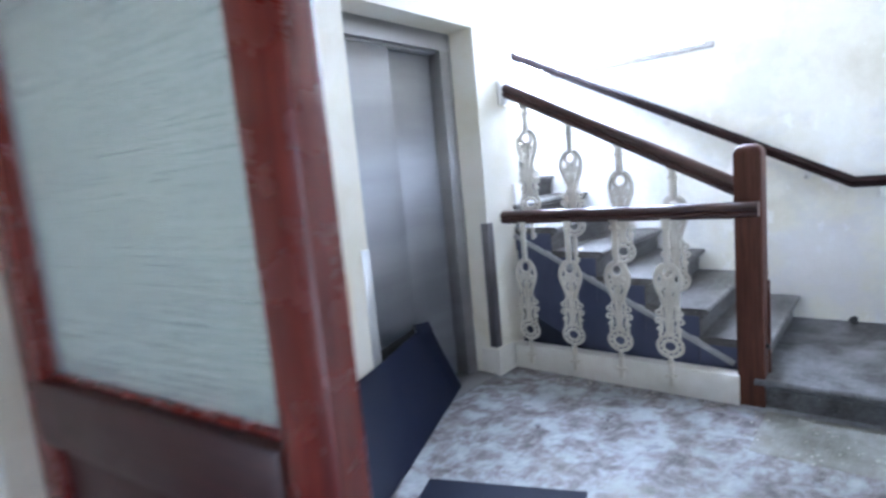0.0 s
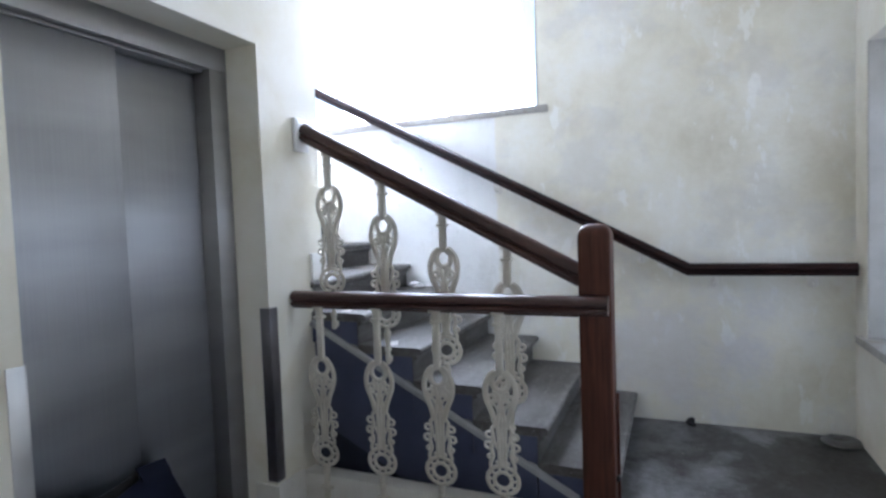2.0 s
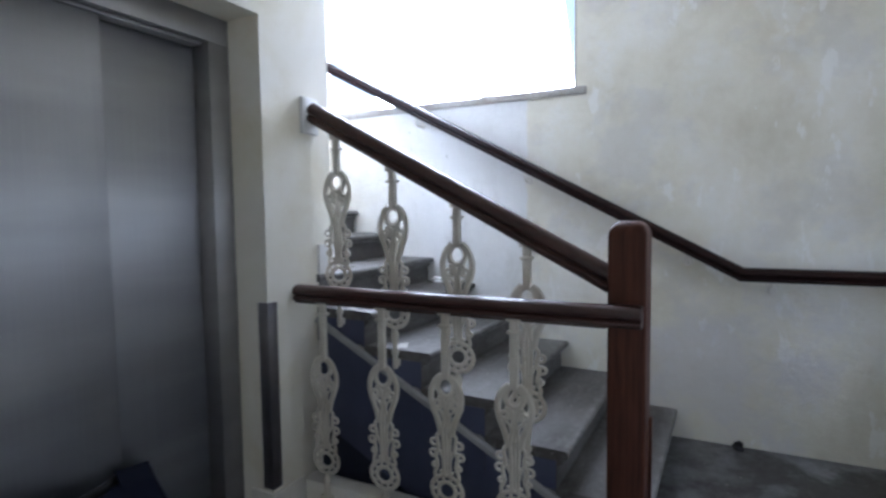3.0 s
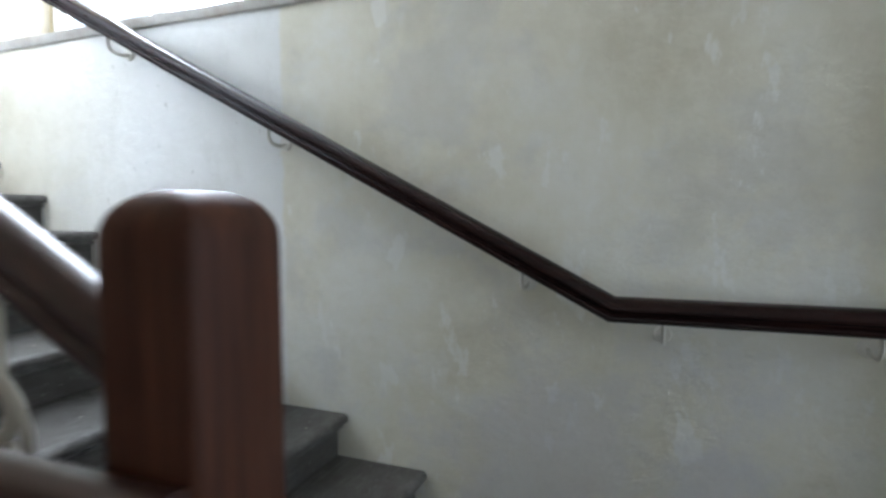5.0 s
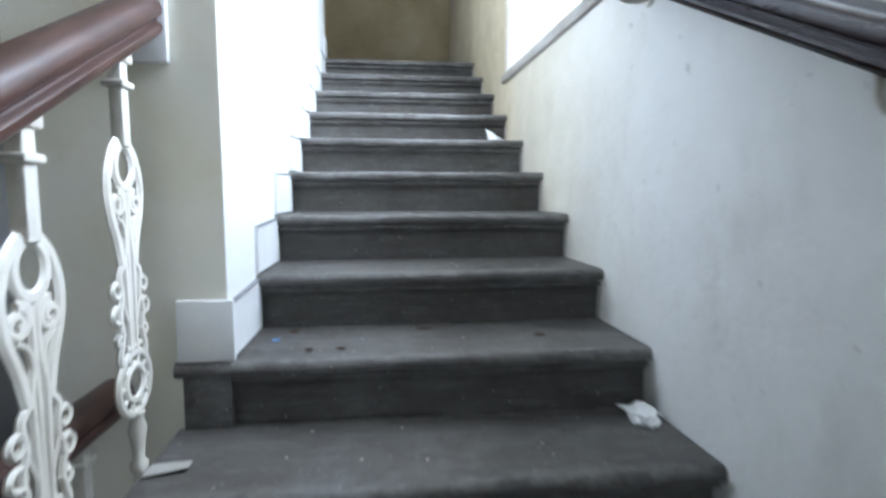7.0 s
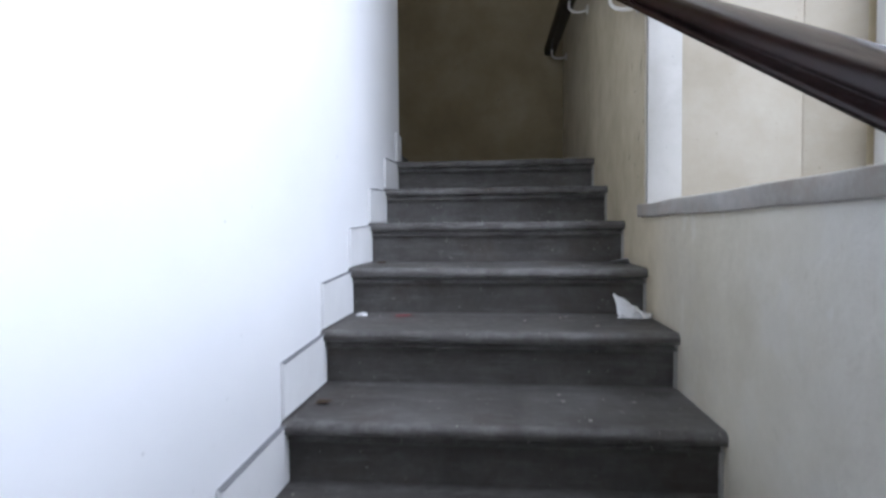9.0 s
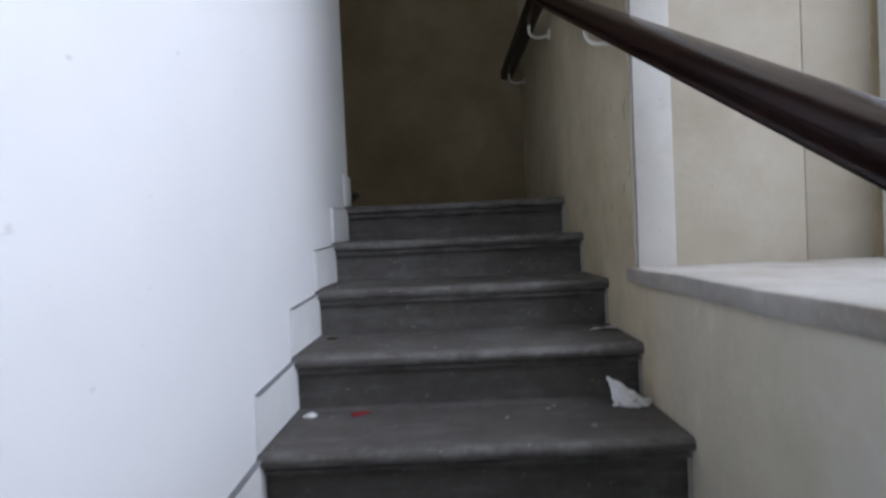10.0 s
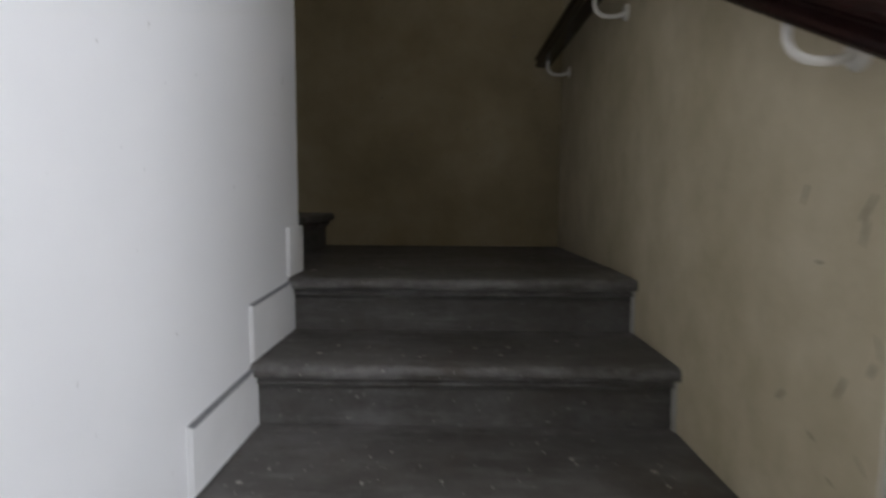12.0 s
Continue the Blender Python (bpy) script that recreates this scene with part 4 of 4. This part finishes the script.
mat = sheet([[(-2.128, -0.05, 0.344), (-1.55, -0.02, 0.450), (-1.032, 0.19, 0.455), (-0.915, 0.20, 0.484)],
             [(-2.02, -0.44, 0.012), (-1.54, -0.238, 0.012), (-0.90, 0.04, 0.012), (-0.752, 0.105, 0.012)]], 0.010, 5, 0.003)
mat = tagged(mesh_object("rubber_mat", mat, M_MAT), "dark blue rubber mat leaning against the lift door", "mat")
part("tab", sheet([[(-1.042, 0.206, 0.500), (-0.911, 0.206, 0.486)], [(-1.030, 0.186, 0.435), (-0.90, 0.180, 0.425)]], 0.008, 3, 0.002), M_MAT, mat, "folded corner of the mat")
tagged(mesh_object("rubber_mat", sheet([[(-1.42, 0.224, 0.40), (-1.02, 0.226, 0.47)], [(-1.40, 0.09, 0.014), (-0.98, 0.13, 0.014)]], 0.008, 4, 0.003), M_BLACK),
       "black rubber offcut standing behind the blue mat", "mat")
tagged(mesh_object("floor_mat", sheet([[(-1.70, -0.44, 0.008), (-1.43, -1.10, 0.008)], [(-2.35, -0.70, 0.008), (-2.08, -1.36, 0.008)]], 0.006, 5, 0.001), M_MAT),
       "dark blue mat lying flat on the hall floor", "mat")


def crumple(name, at, size, mat, label, category, seed, flat=0.6):
    bm = bmesh.new()
    bmesh.ops.create_icosphere(bm, subdivisions=3, radius=1.0)
    for v in bm.verts:
        q = v.co * 1.6 + Vector((seed, 0, 0))
        v.co *= 0.8 + 0.5 * noise.noise(q) + 0.22 * noise.noise(q * 3)
        v.co.x *= size[0]
        v.co.y *= size[1]
        v.co.z *= size[2]
    low_z = min(v.co.z for v in bm.verts)
    for v in bm.verts:
        v.co += Vector(at) - Vector((0, 0, low_z * flat))
        v.co.z = max(v.co.z, at[2] + 0.0005)
    return tagged(mesh_object(name, bm, mat), label, category)


def scrap(name, x, y, z, w, d, turn, mat, label, category, lift_by=0.006):
    bm = sheet([[(-w / 2, -d / 2, 0.0015), (w / 2, -d * 0.4, 0.002 + lift_by)], [(-w * 0.42, d / 2, 0.003), (w / 2, d / 2, 0.0015)]], 0.0012, 3, 0.001)
    ob = tagged(mesh_object(name, bm, mat), label, category)
    ob.matrix_world = pose(x, y, z, 0, 0, turn)
    return ob


crumple("paper_wad", (1.0, -0.085, nose_z(-1)), (0.05, 0.065, 0.024), M_PAPER, "crushed white paper lying at the wall on a step", "litter", 3)


def tissue(x, y, z, size, turn, label):
    """A crushed paper tissue with sharp creases and one horn standing up."""
    bm = bmesh.new()
    bmesh.ops.create_icosphere(bm, subdivisions=4, radius=1.0)
    for v in bm.verts:
        d = v.co.copy()
        ridge = abs(noise.noise(d * 1.7 + Vector((4, 0, 0)))) + 0.5 * abs(noise.noise(d * 3.9)) + 0.22 * abs(noise.noise(d * 9.0))
        k = 0.62 + 0.75 * ridge
        horn = max(0.0, -d.x * 0.82 + d.z * 0.57) ** 9
        v.co = Vector((d.x * size * 0.40 * k - horn * size * 0.20, d.y * size * 0.30 * k, max(-0.12, d.z) * size * 0.30 * k * (1 - 0.45 * d.x) + horn * size * 0.34))
        if d.z > 0.4 and d.x > -0.3:
            v.co.z -= size * 0.14 * (d.z - 0.4)
    floor_z = min(v.co.z for v in bm.verts)
    for v in bm.verts:
        v.co.z += 0.001 - floor_z
    ob = tagged(mesh_object("paper_tissue", bm, M_PAPER), label, "litter")
    ob.matrix_world = pose(x, y, z, 0, 0, turn)
    return ob


tissue(0.985, 1.475, nose_z(4), 0.125, -14, "crumpled white paper tissue on the stone step")
crumple("paper_scrap", (0.075, 1.49, nose_z(4)), (0.022, 0.012, 0.010), M_PAPER, "small white wad of paper on the step", "litter", 11)
scrap("red_scrap", 0.215, 1.50, nose_z(4), 0.055, 0.032, 20, M_RED, "small dark red scrap on the stone step", "litter", 0.001)
scrap("paper_strip", 0.995, 1.76, nose_z(5), 0.085, 0.05, -25, M_PAPER, "thin white card lying on the step", "litter", 0.02)
scrap("paper_sheet", -0.075, -0.20, nose_z(-1), 0.085, 0.05, 8, M_BAND, "small white paper slip at the step end", "litter")
scrap("paper_sheet", -0.055, -0.46, nose_z(-2), 0.085, 0.05, 22, M_BAND, "small white paper slip on a lower step", "litter")
scrap("blue_scrap", 0.08, 0.17, nose_z(0), 0.022, 0.02, 15, M_BLUE, "tiny light blue scrap on the step", "litter", 0.001)
crumple("dry_leaf", (0.078, 1.80, nose_z(5)), (0.022, 0.014, 0.006), M_LEAF, "brown dry leaf crumbs on the step", "litter", 17)
crumple("dry_leaf", (0.07, 1.06, nose_z(3)), (0.022, 0.014, 0.005), M_LEAF, "brown dry leaf crumbs in the step corner", "litter", 19)
for x, y, w in ((0.115, 0.255, 0.016), (0.49, 0.25, 0.026), (0.808, 0.138, 0.022), (0.18, 0.062, 0.012), (0.26, 0.06, 0.013)):
    crumple("dry_leaf", (x, y, nose_z(0)), (w, w * 0.5, 0.004), M_LEAF, "dark dry leaf crumb lying on the stone step", "litter", x * 50)
crumple("black_plug", (1.022, -1.885, PLAT), (0.024, 0.030, 0.034), M_BLACK, "small black rubber stub on the platform by the wall", "litter", 23)

stub = tagged(empty("drain_stone", (0.99, -2.64, PLAT)), "broken grey stone block with a dark hole in the corner", "stone")
bm = bmesh.new()
add_tube(bm, [(0.965 + 0.05 * math.cos(2 * math.pi * i / 14), -2.625 + 0.065 * math.sin(2 * math.pi * i / 14), PLAT + 0.014) for i in range(14)], 0.032, 0.020, 8, (0, 0, 1), True)
for v in bm.verts:
    v.co += noise.noise_vector(v.co * 30) * 0.006
part("rim", bm, M_STEP, stub)
bm = bmesh.new()
bmesh.ops.create_cone(bm, cap_ends=True, segments=14, radius1=0.035, radius2=0.035, depth=0.006, matrix=Matrix.Translation((0.965, -2.625, PLAT + 0.004)))
part("hole", bm, M_BLACK, stub, "dark open hole")

edge = bmesh.new()
for (x, y), z0, z1 in (((wall_x(1.575), 1.575), 2.2, 4.3), ((wall_x(-1.0), -1.0), 2.2, 4.3), ((0.90, SOUTH), 0.77, 2.28)):
    pts = [(x + 0.004 * noise.noise(Vector((x, y, i * 0.9))), y + 0.004 * noise.noise(Vector((i * 0.8, x, y))), z0 + (z1 - z0) * i / 60) for i in range(61)]
    add_tube(edge, pts, 0.0022, 0.0022, 6)
for v in edge.verts:
    v.co += noise.noise_vector(v.co * 45) * 0.003
structure(mesh_object("plaster_edge", edge, M_CREAM), "uneven chipped plaster edges of the window openings", "trim")

chips = structure(empty("wall_chips", (W, 1.7, 2.6)), "small dark chips and cracks in the worn plaster", "wall damage")
crng = random.Random(9)
for i in range(20):
    y = 1.59 + 0.2 * crng.random() ** 2
    z = 2.25 + 1.1 * crng.random()
    w, h = crng.uniform(0.006, 0.026), crng.uniform(0.0015, 0.0035)
    tilt = crng.uniform(-0.02, 0.02)
    c = bmesh.new()
    bmesh.ops.create_icosphere(c, subdivisions=2, radius=1.0)
    for v in c.verts:
        v.co *= 1 + 0.4 * noise.noise(v.co * 2 + Vector((i, 0, 0)))
        v.co = Vector((wall_x(y) + v.co.x * 0.0012, y + v.co.y * w / 2 + v.co.z * 0.002, z + v.co.z * h + v.co.y * tilt))
    part("chip", c, M_CHIP, chips)

marks = structure(empty("nail_holes", (0.5, BACK, 3.1)), "small dark nail holes in the ochre wall", "wall damage")
for x, z, r in ((0.297, 3.025, 0.008), (0.571, 3.048, 0.007), (0.79, 3.49, 0.008), (0.62, 2.93, 0.005), (0.15, 3.2, 0.005)):
    c = bmesh.new()
    bmesh.ops.create_cone(c, cap_ends=True, segments=9, radius1=r, radius2=r * 0.6, depth=0.004, matrix=Matrix.Translation((x, BACK - 0.001, z)) @ pose(0, 0, 0, 90, 0, 0))
    part("hole", c, M_CHIP, marks)

crumbs = bmesh.new()
rng = random.Random(5)
for i in range(300):
    k = rng.choice((-4, -3, -2, -1, 0, 1, 2, 3, 4, 5, 5, 6, 6, 6, 7, 7, 8))
    x = rng.uniform(0.03, 1.0)
    y = nose_y(k) + rng.uniform(0.03, TREAD)
    s = 0.001 + 0.004 * rng.random() ** 3
    z = nose_z(k)
    bmesh.ops.create_icosphere(crumbs, subdivisions=1, radius=s, matrix=Matrix.Translation((x, y, z + s * 0.3)) @ Matrix.Diagonal((rng.uniform(0.6, 2.2), 1, 0.5, 1)))
tagged(mesh_object("plaster_crumbs", crumbs, M_BAND), "pale plaster crumbs scattered over the steps", "debris", kind="stuff")

rubble = bmesh.new()
for i in range(320):
    if i < 140:
        x, y = -0.275 - 0.10 * rng.random() ** 2, rng.uniform(-1.42, -0.05)
    else:
        x, y = -0.30 - 0.45 * rng.random() ** 1.6, rng.uniform(-2.4, -1.45)
    r = 0.0025 + 0.008 * rng.random() ** 3
    bmesh.ops.create_icosphere(rubble, subdivisions=1, radius=r, matrix=Matrix.Translation((x, y, 0.003 + r * 0.3)) @ Matrix.Diagonal((rng.uniform(0.7, 1.8), 1, 0.6, 1)))
tagged(mesh_object("plaster_rubble", rubble, M_BAND), "pale flaked plaster bits strewn along the curb", "debris", kind="stuff")
